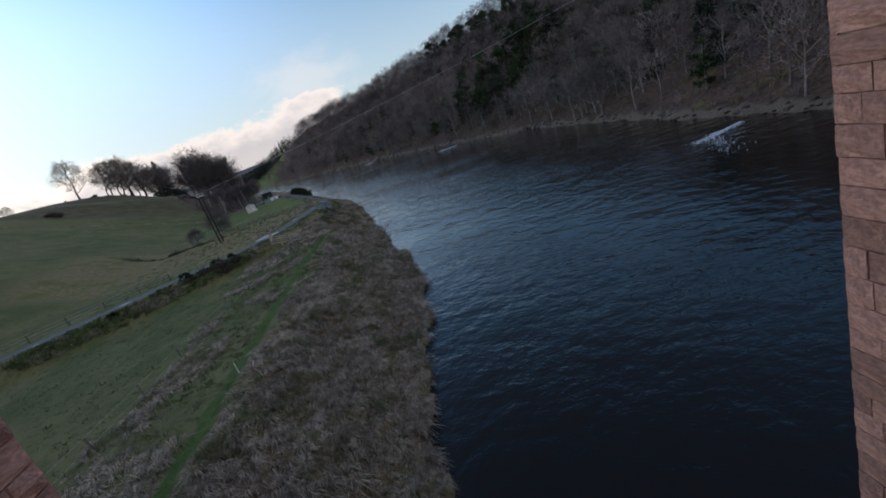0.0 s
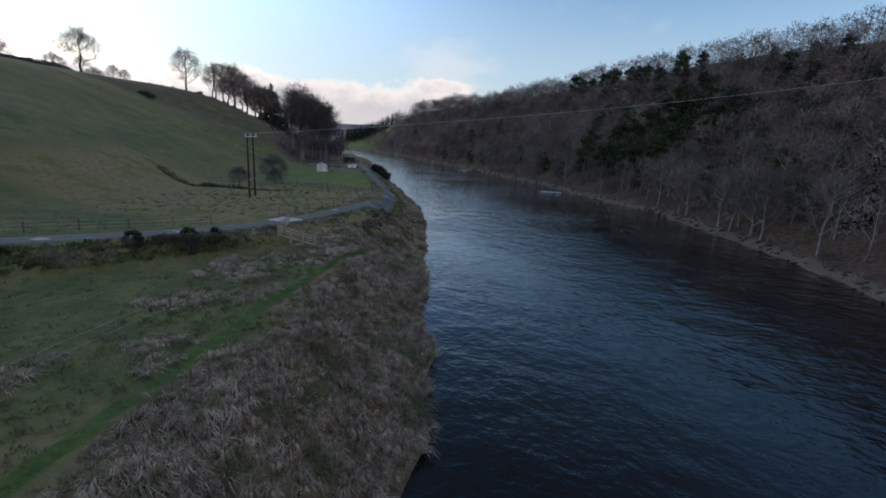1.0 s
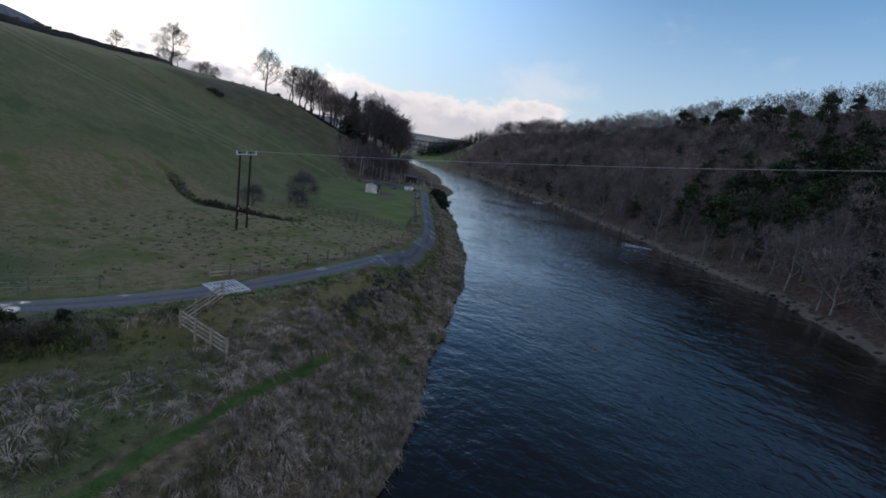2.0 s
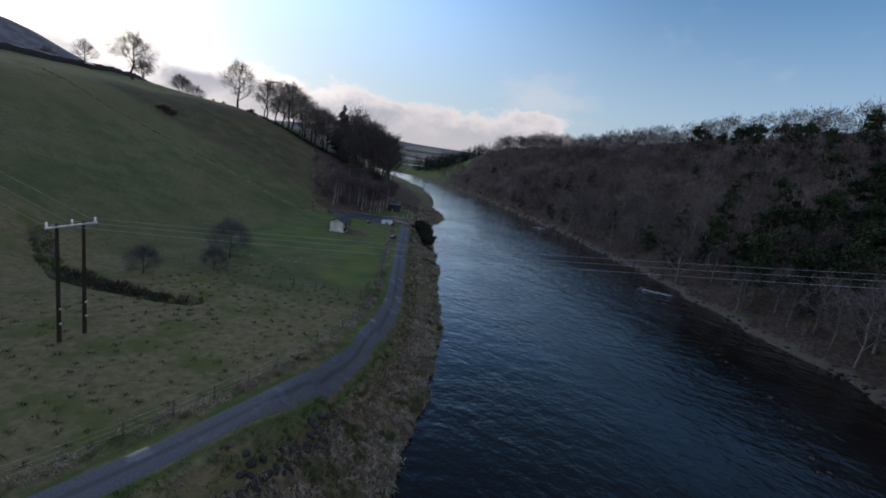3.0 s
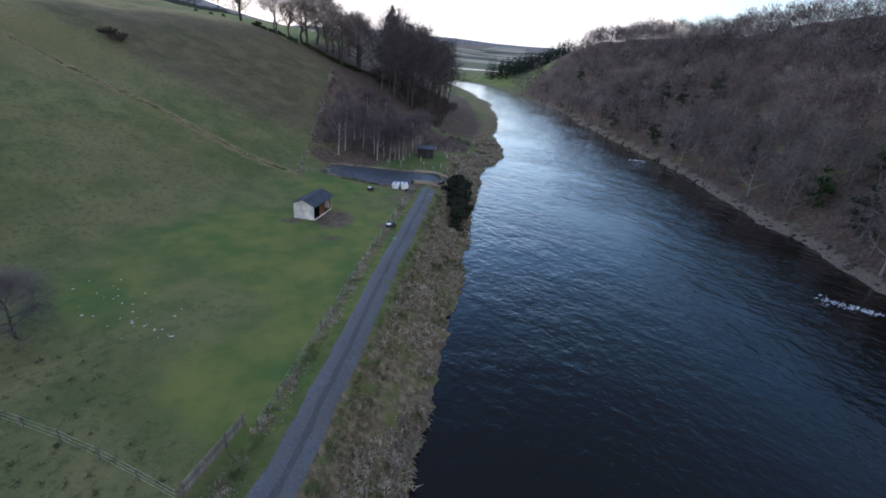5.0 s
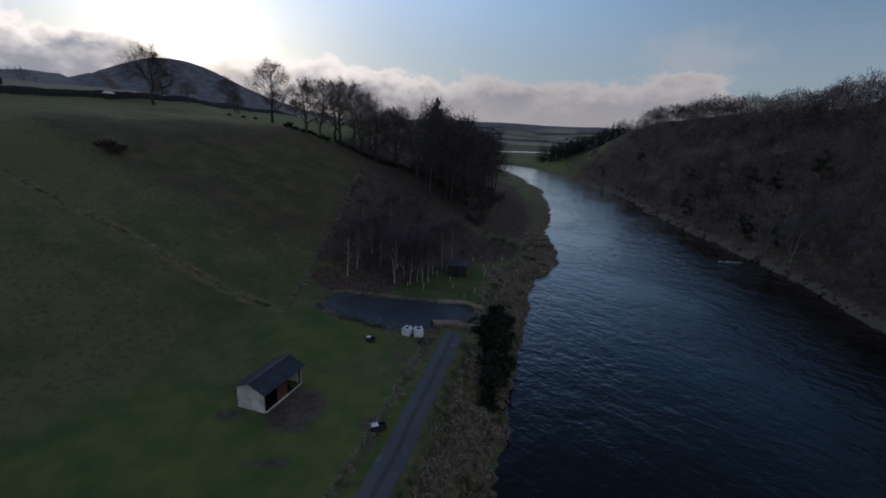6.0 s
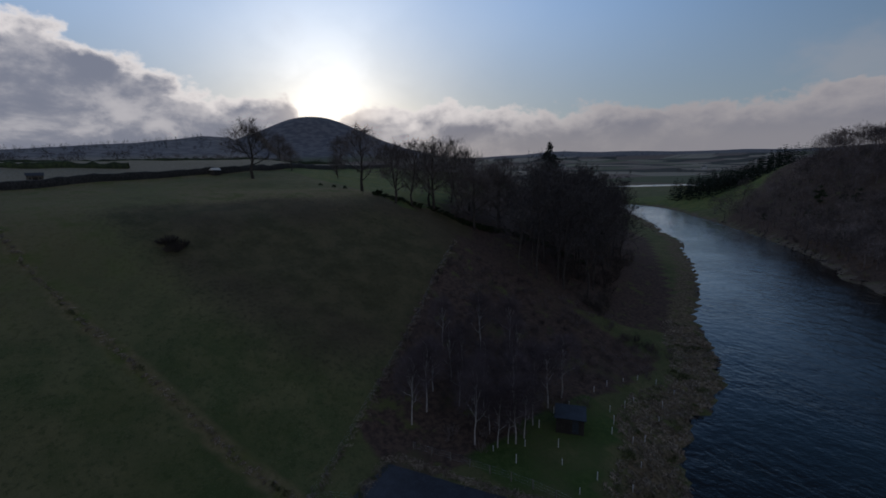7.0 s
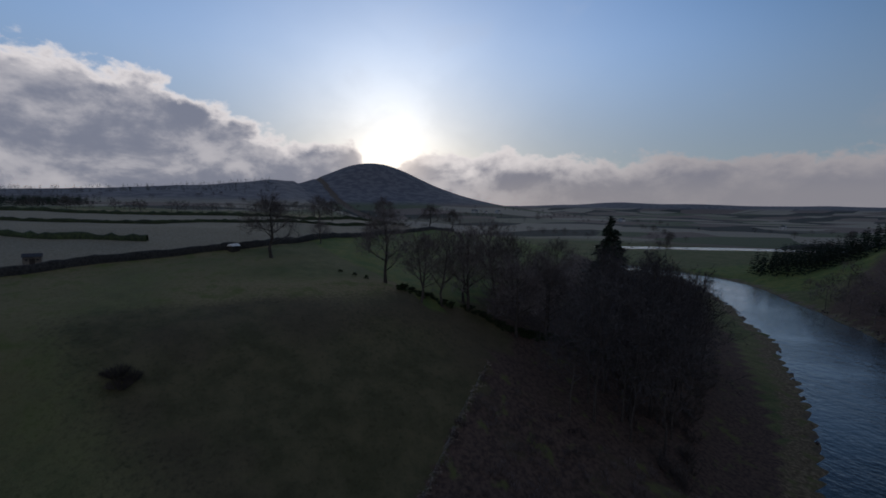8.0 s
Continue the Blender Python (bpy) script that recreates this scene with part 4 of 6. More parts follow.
copies(pale, [p for i, p in enumerate(rank) if i % 3 == 0][:52] + [(37.5, 133.5, 1.05), (40, 124, 1.0), (33, 152, 0.9), (14.4, 192, 0.75)], dice, 0.7, 1.1)
copies(pole_tree, [p for i, p in enumerate(rank) if i % 3 == 1][:52], dice, 0.7, 1.1)
chosen = set([p for i, p in enumerate(rank) if i % 3 == 0][:52] + [p for i, p in enumerate(rank) if i % 3 == 1][:52])
rest = [p for p in wood_places if p not in chosen]
kinds = [both(grow(20 + k, 13.5, 8, 4, 3, 4, 0.17, 0.16, 54, 0.42, 0.11, cloud=600, dome=0.4, low=0.05, bit=0.045)) for k in range(4)]
light_kinds = [both(grow(24 + k, 15, 4, 1, 2, 3, 0.15, 0.10, 54, 0.44, 0.17, cloud=560, dome=0.42, low=0.0, bit=0.06)) for k in range(4)]
depth_in = -side(np.array([p[0] for p in rest]), np.array([p[1] for p in rest]), RIGHT_BANK)
front = [p for p, d in zip(rest, depth_in) if d < 40 and 30 < p[1] < 410]
crown_line = thinned([p for p, d in zip(rest, depth_in) if 40 <= d < 100 and 60 < p[1] < 540], 5.2)
behind = crown_line + thinned([p for p, d in zip(rest, depth_in) if not (d < 40 and 30 < p[1] < 410) and not (40 <= d < 100 and 60 < p[1] < 540)], 9.0)
massed("bare_woodland", kinds, front, WOOD_TWIGS, "dense bare brown woodland on a steep bank", "woodland", dice, 0.7, 1.15)
crest_depth = dict(zip(rest, depth_in))
massed("crest_woodland", [both(grow(28 + k, 15, 4, 1, 2, 3, 0.15, 0.10, 54, 0.44, 0.2, cloud=420, dome=0.42, low=-0.12, bit=0.06)) for k in range(3)], [p for p in behind if crest_depth[p] >= 66], UPPER_TWIGS, "low bare woodland on the hill's brow", "woodland", dice, 0.42, 0.9)
massed("upper_woodland", light_kinds, [p for p in behind if crest_depth[p] < 66], UPPER_TWIGS, "bare brown woodland along the hill's crest", "woodland", dice, 0.72, 1.05)
crest = [tuple(p) for p in scatter(dice, 9000, (-225, 150), (-10, 460), lambda x, y, z, dl, dr, df, dt, dp: (dr > 58) & (dr < 84) & (x > -160))]
massed("crest_thicket", scrub_kinds, crest[:640], UPPER_TWIGS, "bare thicket between trees of the hill's crest", "scrub", dice, 1.6, 2.6)
under = [tuple(p) for p in scatter(dice, 2600, (-215, 70), (40, 440), lambda x, y, z, dl, dr, df, dt, dp: (dr > 1.6) & (dr < 60) & (x > -220))]
massed("bank_undergrowth", scrub_kinds, under[:800], WOOD_TWIGS, "low bare undergrowth on the wooded bank", "scrub", dice, 0.6, 1.3)
fringe = [tuple(p) for p in scatter(dice, 2600, (-150, 60), (50, 400), lambda x, y, z, dl, dr, df, dt, dp: (dr > 2.2) & (dr < 15))]
massed("shore_brambles", scrub_kinds, fringe[:520], BRAMBLE, "reddish brown brambles and dead bracken along the wooded shore", "scrub", dice, 0.55, 1.25)
pine = plant("evergreen", *grow_evergreen(11, 13, 3.8, 22, 84, leaf=0.34), BARK, LEAVES, (20, 205, 0), "dark green ivy-clad evergreen among bare trees", "evergreen", "evergreens on the far bank")
settle(pine)
holly = plant("evergreen", *grow_evergreen(12, 9.5, 2.8, 19, 76, 0.08, 0.34), BARK, LEAVES, (24, 185, 0), "dense dark holly among bare trees", "evergreen", "evergreens on the far bank")
settle(holly)
green_spots = [(26, 241), (28, 217), (9, 214), (3, 239), (16, 196), (32, 202), (42, 212), (33, 224), (30, 183), (36, 188), (23, 185), (35, 210), (48, 217), (43, 200), (13, 235), (38, 200), (23, 202), (37, 175), (30, 208), (38, 216), (45, 206), (28, 195), (34, 194), (40, 193), (47, 196), (52, 208), (44, 222), (50, 188), (44, 182), (55, 176), (60, 160), (58, 140), (56, 120), (62, 105), (58, 90), (64, 80), (66, 125), (52, 150)]
copies(pine, [p for i, p in enumerate(green_spots) if i % 2 == 0] + [(13, 308), (19, 298), (24, 292), (30, 280), (4, 318), (36, 272), (41, 263), (47, 255), (22, 288), (33, 277)], dice, 0.95, 1.3)
copies(pine, thinned(scatter(dice, 700, (14, 54), (188, 224), lambda x, y, z, dl, dr, df, dt, dp: dr > 8), 5.4)[:22], dice, 0.8, 1.15)
copies(holly, [p for i, p in enumerate(green_spots) if i % 2] + [(25, 192), (18, 214), (2, 246), (-24, 290), (-60, 335), (-46, 318), (-88, 368)], dice, 0.7, 1.1)
crest_green = thinned(scatter(dice, 4000, (-70, 95), (40, 330), lambda x, y, z, dl, dr, df, dt, dp: (dr > 42) & (dr < 74) & (bumps(x, y, 30, 95) + 0.5 * bumps(x, y, 11, 96) > 0.1 - 0.9 * ease(0, 40, x))), 5.0)
copies(pine, crest_green[:54], dice, 0.65, 0.98)
slope_green = thinned(scatter(dice, 4000, (-110, 70), (60, 380), lambda x, y, z, dl, dr, df, dt, dp: (dr > 7) & (dr < 44) & (bumps(x, y, 26, 97) + 0.6 * bumps(x, y, 9, 98) > 0.12 - 0.35 * ease(0, 35, x))), 6.0)
copies(holly, slope_green[:44], dice, 0.6, 1.15)
far_green = thinned(scatter(dice, 900, (-190, -50), (290, 440), lambda x, y, z, dl, dr, df, dt, dp: (dr > 6) & (dr < 46)), 9.0)
copies(holly, far_green[:18], dice, 0.6, 1.0)
copies(spruce, [(8, 222, 0.42), (-22, 272, 0.36), (16, 210, 0.4), (52, 118, 0.5), (58, 104, 0.6), (55, 96, 0.55)], dice)

# far plantation, hedgerow trees
plantation = thinned(scatter(dice, 2400, (-275, -190), (500, 610), lambda x, y, z, dl, dr, df, dt, dp: (dr > 20) & (x < -196) & (y > 532) & (y < 606)), 4.2)
massed("conifer_plantation", [grow_spruce(30 + k, 16, 4.0, 9, 5, 5)[1] for k in range(3)], plantation[:240], NEEDLES, "dark block of plantation conifers on a green slope", "plantation", dice, 0.8, 1.2)
far_kinds = [both(grow(40 + k, 12, 3, 1, 1, 2, 0.25, 0.08, 55, 0.45, 0.5, cloud=130, dome=0.5, low=0.0)) for k in range(3)]
far_trees = [tuple(p) for p in scatter(dice, 900, (-1500, -330), (-200, 1300), lambda x, y, z, dl, dr, df, dt, dp: (z > 1.2) & (bumps(x, y, 130, 60) + 0.7 * bumps(x, y, 37, 61) > 0.25) & (np.hypot(x + 70, y - 175) > 400))]
massed("far_trees", far_kinds, far_trees[:170], DARK_TWIGS, "scattered distant bare trees and copses", "trees", dice, 0.6, 1.1)
belt = []
for line in ([(-520, 60), (-560, 240), (-540, 420), (-470, 560)], [(-700, -60), (-760, 180), (-720, 400), (-640, 560)], [(-860, 330), (-1000, 300), (-1200, 200)], [(-900, 620), (-800, 700), (-640, 760)], [(-1050, 560), (-1200, 700), (-1150, 900)], [(-430, 640), (-600, 900), (-800, 1050)], [(-330, 760), (-400, 1000), (-500, 1300)]):
    bx, by, bh = stretch(line, 12.0)
    keep = bumps(bx, by, 60, 64) > -0.35
    belt += [(float(a + dice.normal() * 5), float(b + dice.normal() * 5)) for a, b in zip(bx[keep], by[keep])]
massed("far_tree_belts", far_kinds, belt, DARK_TWIGS, "distant dark belts of bare trees along field edges", "trees", dice, 0.6, 1.1)
ridge_trees = [tuple(p) for p in scatter(dice, 5000, (-2100, -1150), (-700, 330), lambda x, y, z, dl, dr, df, dt, dp: (np.hypot(x + 100, y - 200) > 1350) & (np.hypot(x + 100, y - 200) < 1850) & (bumps(x, y, 160, 62) > -0.6))]
far_block = [tuple(p) for p in scatter(dice, 230, (-1010, -800), (-150, -15), lambda x, y, z, dl, dr, df, dt, dp: z > 3)]
massed("ridge_forest", [grow_spruce(34, 17, 6, 6, 4, 4)[1]], ridge_trees[:330] + far_block, NEEDLES, "distant conifer forest along a low ridge", "forest", dice, 0.7, 1.1)

# bushes of the meadow and the slope
THORN_TWIGS = speckled("grey_thorn_twigs", (0.070, 0.064, 0.066), (0.140, 0.128, 0.128), 0.6, bump=0, vary=0.2)
thorn = plant("thorn_tree", *grow(70, 6.2, 11, 6, 6, 7, 0.12, 0.1, 62, 0.5, 0.022, cloud=9000, dome=0.56, low=-0.05, bit=0.06), DARK_BARK, THORN_TWIGS, (-68, 118, 0), "grey bare thorn tree in the green meadow", "tree", "thorns of the meadow")
settle(thorn)
copies(thorn, [(-63.5, 111.6, 0.55), (-66.5, 103.5, 0.6)], dice)
bush = thing("bare_bush", (-69, 97.4, 0), "dark low bramble bush in a grassy gully", "bush", "brambles of the slope")
child("crown", from_arrays("crown", *grow_bush(70, 2.0, 1.5, 80, 40, 0.045), DARK_TWIGS), bush)
settle(bush)
copies(bush, [(-66.4, 97.6, 0.9), (-63.6, 98.4, 1.0), (-61.2, 99.4, 0.8), (-58.6, 100.6, 0.7), (-56.0, 101.8, 0.5), (-73, 97.2, 0.5), (-36.8, 55.4, 0.6), (-35.4, 57.0, 0.75), (-34.2, 58.8, 0.6), (-34.6, 56.2, 0.6), (-37.8, 53.6, 0.45), (-39.4, 51.4, 0.4), (-147.4, 160.2, 1.0), (-149.6, 159.6, 1.15), (-148.8, 161.6, 0.9)], dice)
gorse = thing("gorse_bush", (-36.4, 58, 0), "dark gorse bush on the bank under the track", "bush", "gorse under the track")
child("crown", from_arrays("crown", *grow_evergreen(71, 1.7, 1.6, 14, 60, 0.1, 0.22)[1], LEAVES), gorse)
settle(gorse)
gorse.scale = (0.5, 0.5, 0.5)
copies(gorse, [(-35.4, 60.4), (-38.6, 54), (-44, 47, 0.4), (-175, 215, 1.0), (-184, 208, 0.5), (-188, 206, 0.45), (-192, 203, 0.4)], dice, 0.3, 0.55)
ivy = thing("waterside_bush", (-68, 186, 0), "dark evergreen bush hanging over the river's edge", "bush", "bushes at the water's edge")
child("crown", from_arrays("crown", *grow_evergreen(72, 3.6, 2.6, 22, 90, 0.05, 0.3)[1], IVY), ivy)
settle(ivy)
copies(ivy, [(-71.5, 191.5, 1.0), (-69.5, 189, 0.95), (-73.2, 194, 0.8), (-66.6, 184.4, 1.05), (-64.9, 181.4, 0.95), (-63.2, 178.6, 0.8), (-61.6, 175.8, 0.55), (-70.6, 187.4, 0.9)], dice)


# ---- grass ----
def tufts(name, places, blades, length, width, mat, label, rng, lean=0.35, fall=0.9):
    """Clumps of long blades, bent over and combed one way clump by clump."""
    p = np.asarray(places)
    z = land(p[:, 0], p[:, 1])[0]
    n = len(p) * blades
    base = np.repeat(np.stack([p[:, 0], p[:, 1], z - 0.05], 1), blades, 0)
    size = np.repeat(rng.uniform(0.5, 1.3, len(p)), blades)
    turn = 0.5 + 1.9 * bumps(p[:, 0], p[:, 1], 3.1, 90) + 0.9 * bumps(p[:, 0], p[:, 1], 1.1, 91)
    comb = np.repeat(np.stack([np.cos(turn), np.sin(turn)], 1) * 0.35, blades, 0)
    round_way = rng.uniform(0, 2 * np.pi, n)
    comb = comb + np.stack([np.cos(round_way), np.sin(round_way)], 1) * rng.uniform(0.1, 0.9, (n, 1))
    way = np.concatenate([rng.normal(size=(n, 2)) * lean * 0.4 + comb, np.ones((n, 1))], 1)
    way = way / np.linalg.norm(way, axis=1, keepdims=True)
    base[:, :2] += rng.normal(size=(n, 2)) * 0.16 * size[:, None]
    long = (length * size * rng.uniform(0.6, 1.15, n))[:, None]
    bend = base + way * long * 0.55
    flat = np.concatenate([way[:, :2] * rng.uniform(0.9, 1.5, (n, 1)), rng.uniform(-0.75, -0.1, (n, 1))], 1)
    across = np.cross(way, np.concatenate([rng.normal(size=(n, 2)) * 0.5 + comb, np.zeros((n, 1))], 1) + np.array([0, 0, 0.05]))
    across = across / (np.linalg.norm(across, axis=1, keepdims=True) + 1e-9) * (width * size)[:, None] * 0.5
    k = np.arange(n)
    s = Soup()
    s.add(np.concatenate([base - across, base + across, bend - across * 0.8, bend + across * 0.8, bend + flat * long * fall]),
          np.concatenate([np.stack([k, k + n, k + 3 * n], 1), np.stack([k, k + 3 * n, k + 2 * n], 1), np.stack([k + 2 * n, k + 3 * n, k + 4 * n], 1)]))
    return tagged(new(name, from_arrays(name, *s.arrays(), mat)), label, "grass", kind="stuff")


def tussocks(name, places, blades, high, width, mat, label, rng, comb=(0.35, -0.25)):
    """Rounded tussocks: each a fountain of blades that rise from one crown and fall over to all sides."""
    p = np.asarray(places)
    z = land(p[:, 0], p[:, 1])[0]
    n, m = len(p), len(p) * blades
    size = np.repeat(rng.uniform(0.45, 1.25, n) ** 1.2, blades)
    mid = np.repeat(np.stack([p[:, 0], p[:, 1], z - 0.06], 1), blades, 0)
    a, out = rng.uniform(0, 2 * np.pi, m), np.sqrt(rng.uniform(0, 1, m))
    way = np.stack([np.cos(a), np.sin(a), 0 * a], 1)
    lay = np.repeat(np.stack([comb[0] + 0.4 * bumps(p[:, 0], p[:, 1], 5, 86), comb[1] + 0.4 * bumps(p[:, 0], p[:, 1], 5, 87), 0 * z], 1), blades, 0)
    base = mid + way * (0.2 * out * size)[:, None]
    up = high * size * rng.uniform(0.75, 1.1, m)
    bend = base + way * (0.26 * (0.3 + out) * size)[:, None] + lay * (0.2 * size)[:, None]
    bend[:, 2] += up * (1 - 0.35 * out ** 2)
    tip = bend + way * (0.34 * (0.5 + out) * size)[:, None] + lay * (0.25 * size)[:, None] + rng.normal(size=(m, 3)) * 0.09
    tip[:, 2] -= up * rng.uniform(0.35, 0.95, m) * (0.45 + 0.55 * out)
    across = np.stack([-np.sin(a), np.cos(a), rng.normal(size=m) * 0.3], 1) * (width * (0.6 + 0.5 * size))[:, None] * 0.5
    k = np.arange(m)
    s = Soup()
    s.add(np.concatenate([base - across, base + across, bend - across, bend + across, tip]),
          np.concatenate([np.stack([k, k + m, k + 3 * m], 1), np.stack([k, k + 3 * m, k + 2 * m], 1), np.stack([k + 2 * m, k + 3 * m, k + 4 * m], 1)]))
    return tagged(new(name, from_arrays(name, *s.arrays(), mat)), label, "grass", kind="stuff")


near_bank = scatter(dice, 120000, (-34, -4), (2, 78), lambda x, y, z, dl, dr, df, dt, dp: (bumps(x, y, 1.1, 10) + 0.6 * bumps(x, y, 2.6, 71) > -0.95) & (dl > 0.3) & (dl < 9.5 + 1.5 * bumps(x, y, 4, 92)) & (dp > 0.66 + 0.15 * bumps(x, y, 1.3, 93)))
bank = scatter(dice, 120000, (-40, -4), (78, 150), lambda x, y, z, dl, dr, df, dt, dp: (bumps(x, y, 1.1, 10) + 0.6 * bumps(x, y, 2.6, 71) > -0.55) & (dl > 0.3) & (dl < 12 - 4 * ease(70, 90, y)) & (dp > 1.0) & (dt > 3.3))
tufts("rough_grass", near_bank[:2200], 16, 0.5, 0.05, STRAW, "tussocks of dead straw-coloured grass on the bank", dice)
tufts("reed_grass", bank[:3800], 7, 0.6, 0.1, STRAW, "dead grass on the bank under the track", dice)
strip = scatter(dice, 60000, (-45, -4), (-6, 78), lambda x, y, z, dl, dr, df, dt, dp: (dl > 8) & (dl < 20) & (dp > 0.66 + 0.15 * bumps(x, y, 1.3, 93)) & (dt > 3.0))
tufts("green_tussocks", np.concatenate([strip[:2200], near_bank[5400:5800]]), 10, 0.38, 0.05, GREEN_BLADES, "green tussocky grass beside the mown path", dice)
heads = thinned([q for q in near_bank[::-1] if abs(float(side(q[0], q[1], MOWN_PATH))) > 0.8], 0.55)
tussocks("bank_tussocks", [h for h in heads if h[1] > 5][:2300], 64, 0.62, 0.026, BLEACHED, "rounded bleached tussocks crowding the river bank", dice)
crowns = thinned([q for q in strip[::-1] if bumps(q[0], q[1], 3.4, 88) > -0.25 and abs(float(side(q[0], q[1], MOWN_PATH))) > 0.8], 0.8)
tussocks("pale_tussocks", crowns[:620], 60, 0.42, 0.026, BLEACHED, "pale tussocks beside the mown path", dice)
sward = scatter(dice, 9000, (-25, -14), (2, 75), lambda x, y, z, dl, dr, df, dt, dp: dp < 0.42)
tufts("path_grass", sward[:2200], 12, 0.13, 0.04, SWARD, "short bright green grass on the mown path", dice)
far_bank = scatter(dice, 60000, (-110, -35), (140, 262), lambda x, y, z, dl, dr, df, dt, dp: (dl > 0.5) & (dl < 9) & (dt > 2.6))
tufts("bank_grass", far_bank[:4600], 5, 0.6, 0.15, STRAW, "dead grass along the river bank", dice)
meadow = scatter(dice, 60000, (-64, -36), (72, 121), lambda x, y, z, dl, dr, df, dt, dp: (dl > 10) & (dt > 3.2) & (df < 0))
tufts("rush_clumps", thinned(meadow, 1.1)[:520], 16, 0.34, 0.05, RUSH, "small dark rush clumps in the poor meadow", dice)
edge = scatter(dice, 60000, (-80, -34), (76, 182), lambda x, y, z, dl, dr, df, dt, dp: (side(x, y, TRACK) > 2.2) & (side(x, y, TRACK) < 3.5))
ring_x, ring_y, ring_h = stretch([(-97, 178.8), (-92.8, 171.4), (-83, 174.0), (-76, 177.4), (-75, 181.5), (-73.2, 186), (-72.2, 190), (-75.5, 193.4), (-80.4, 189.6), (-87.6, 184.6), (-97, 179.4)], 0.16)
rim_places = np.repeat(np.stack([ring_x, ring_y], 1), 3, 0) + dice.normal(size=(3 * len(ring_x), 2)) * 0.32
tufts("yard_rim_grass", rim_places, 8, 0.5, 0.06, STRAW, "dead tan grass round the tarmac yard", dice)
bund_x, bund_y = [np.concatenate(v) for v in zip(*[stretch(l, 0.05)[:2] for l in ([(-75.7, 181.4), (-74.2, 184.6), (-72.0, 189.0)], [(-81.2, 188.4), (-78.4, 191.0), (-76.0, 193.4)])])]
bund_places = np.stack([bund_x, bund_y], 1) + dice.normal(size=(len(bund_x), 2)) * 0.3
tufts("bund_grass", np.repeat(bund_places, 2, 0), 12, 0.55, 0.07, STRAW, "dead tan grass banked across the track's end", dice)
old_x, old_y = [np.concatenate(v) for v in zip(*[stretch(l, 0.22)[:2] for l in ([(-160, 133.4), (-151, 137.2), (-133, 146.2), (-112, 158), (-96, 167)], [(-146, 223), (-125, 201), (-108, 182), (-95.6, 168.5)])])]
tufts("boundary_grass", np.stack([old_x, old_y], 1) + dice.normal(size=(len(old_x), 2)) * 0.3, 12, 0.42, 0.07, STRAW, "line of dead grass along an old field boundary", dice)
tufts("fence_grass", edge[:2600], 9, 0.42, 0.05, STRAW, "long dead grass under the track fence", dice)
verge = scatter(dice, 60000, (-74, -24), (56, 182), lambda x, y, z, dl, dr, df, dt, dp: (side(x, y, TRACK) < -1.5) & (side(x, y, TRACK) > -3.8) & (dl > 3))
tufts("verge_grass", verge[:2200], 8, 0.34, 0.06, GREEN_BLADES, "green verge grass along the track", dice)
gully = scatter(dice, 40000, (-100, -54), (74, 116), lambda x, y, z, dl, dr, df, dt, dp: (np.abs(side(x, y, GULLY)) < 1.3) & (dt > 3))
below = scatter(dice, 40000, (-54, -32), (40, 66), lambda x, y, z, dl, dr, df, dt, dp: (side(x, y, TRACK) < -2.6) & (side(x, y, TRACK) > -5.4) & (y < 62))
tufts("rank_growth", np.concatenate([gully[:700], below[:900]]), 9, 0.6, 0.09, GREEN_BLADES, "dark rank growth in a gully and under the track", dice)
pasture = scatter(dice, 60000, (-62, -22), (18, 70), lambda x, y, z, dl, dr, df, dt, dp: (dl > 15) & (dt > 2.6))
tufts("pasture_grass", pasture[:3000], 6, 0.24, 0.06, GREEN_BLADES, "short tufted grass of the hollow pasture", dice)

# ---- fences ----
def wire_fence(line, gap, label, height=1.15, wires=3, rng=dice):
    """Timber posts and strained wires along a line on the ground."""
    x, y, h = stretch(line, gap)
    ob = thing("post_and_wire_fence", (x[0], y[0], ground_at(x[0], y[0])), label, "fence")
    z = land(x, y)[0]
    bm = bmesh.new()
    rod(bm, (0, 0, -0.35), (0, 0, height), 0.075, 0.065, 6)
    first = part("post", bm, OLD_TIMBER, ob)
    for i in range(len(x)):
        o = first if i == 0 else child("post", first.data, ob)
        o.matrix_basis = pose(x[i] - x[0], y[i] - y[0], z[i] - z[0], rng.normal() * 2.5, rng.normal() * 2.5, rng.uniform(0, 90))
        o.scale = (1, 1, rng.uniform(0.88, 1.1))
    for k in range(wires):
        s = Soup()
        up = height * (0.3 + 0.65 * k / (wires - 1))
        for i in range(len(x) - 1):
            a, b = [(x[j] - x[0], y[j] - y[0], z[j] - z[0] + up) for j in (i, i + 1)]
            s.tube([a, b], [0.005, 0.005], 3)
        child("wire", from_arrays("wire", *s.arrays(), STEEL), ob)
    return ob


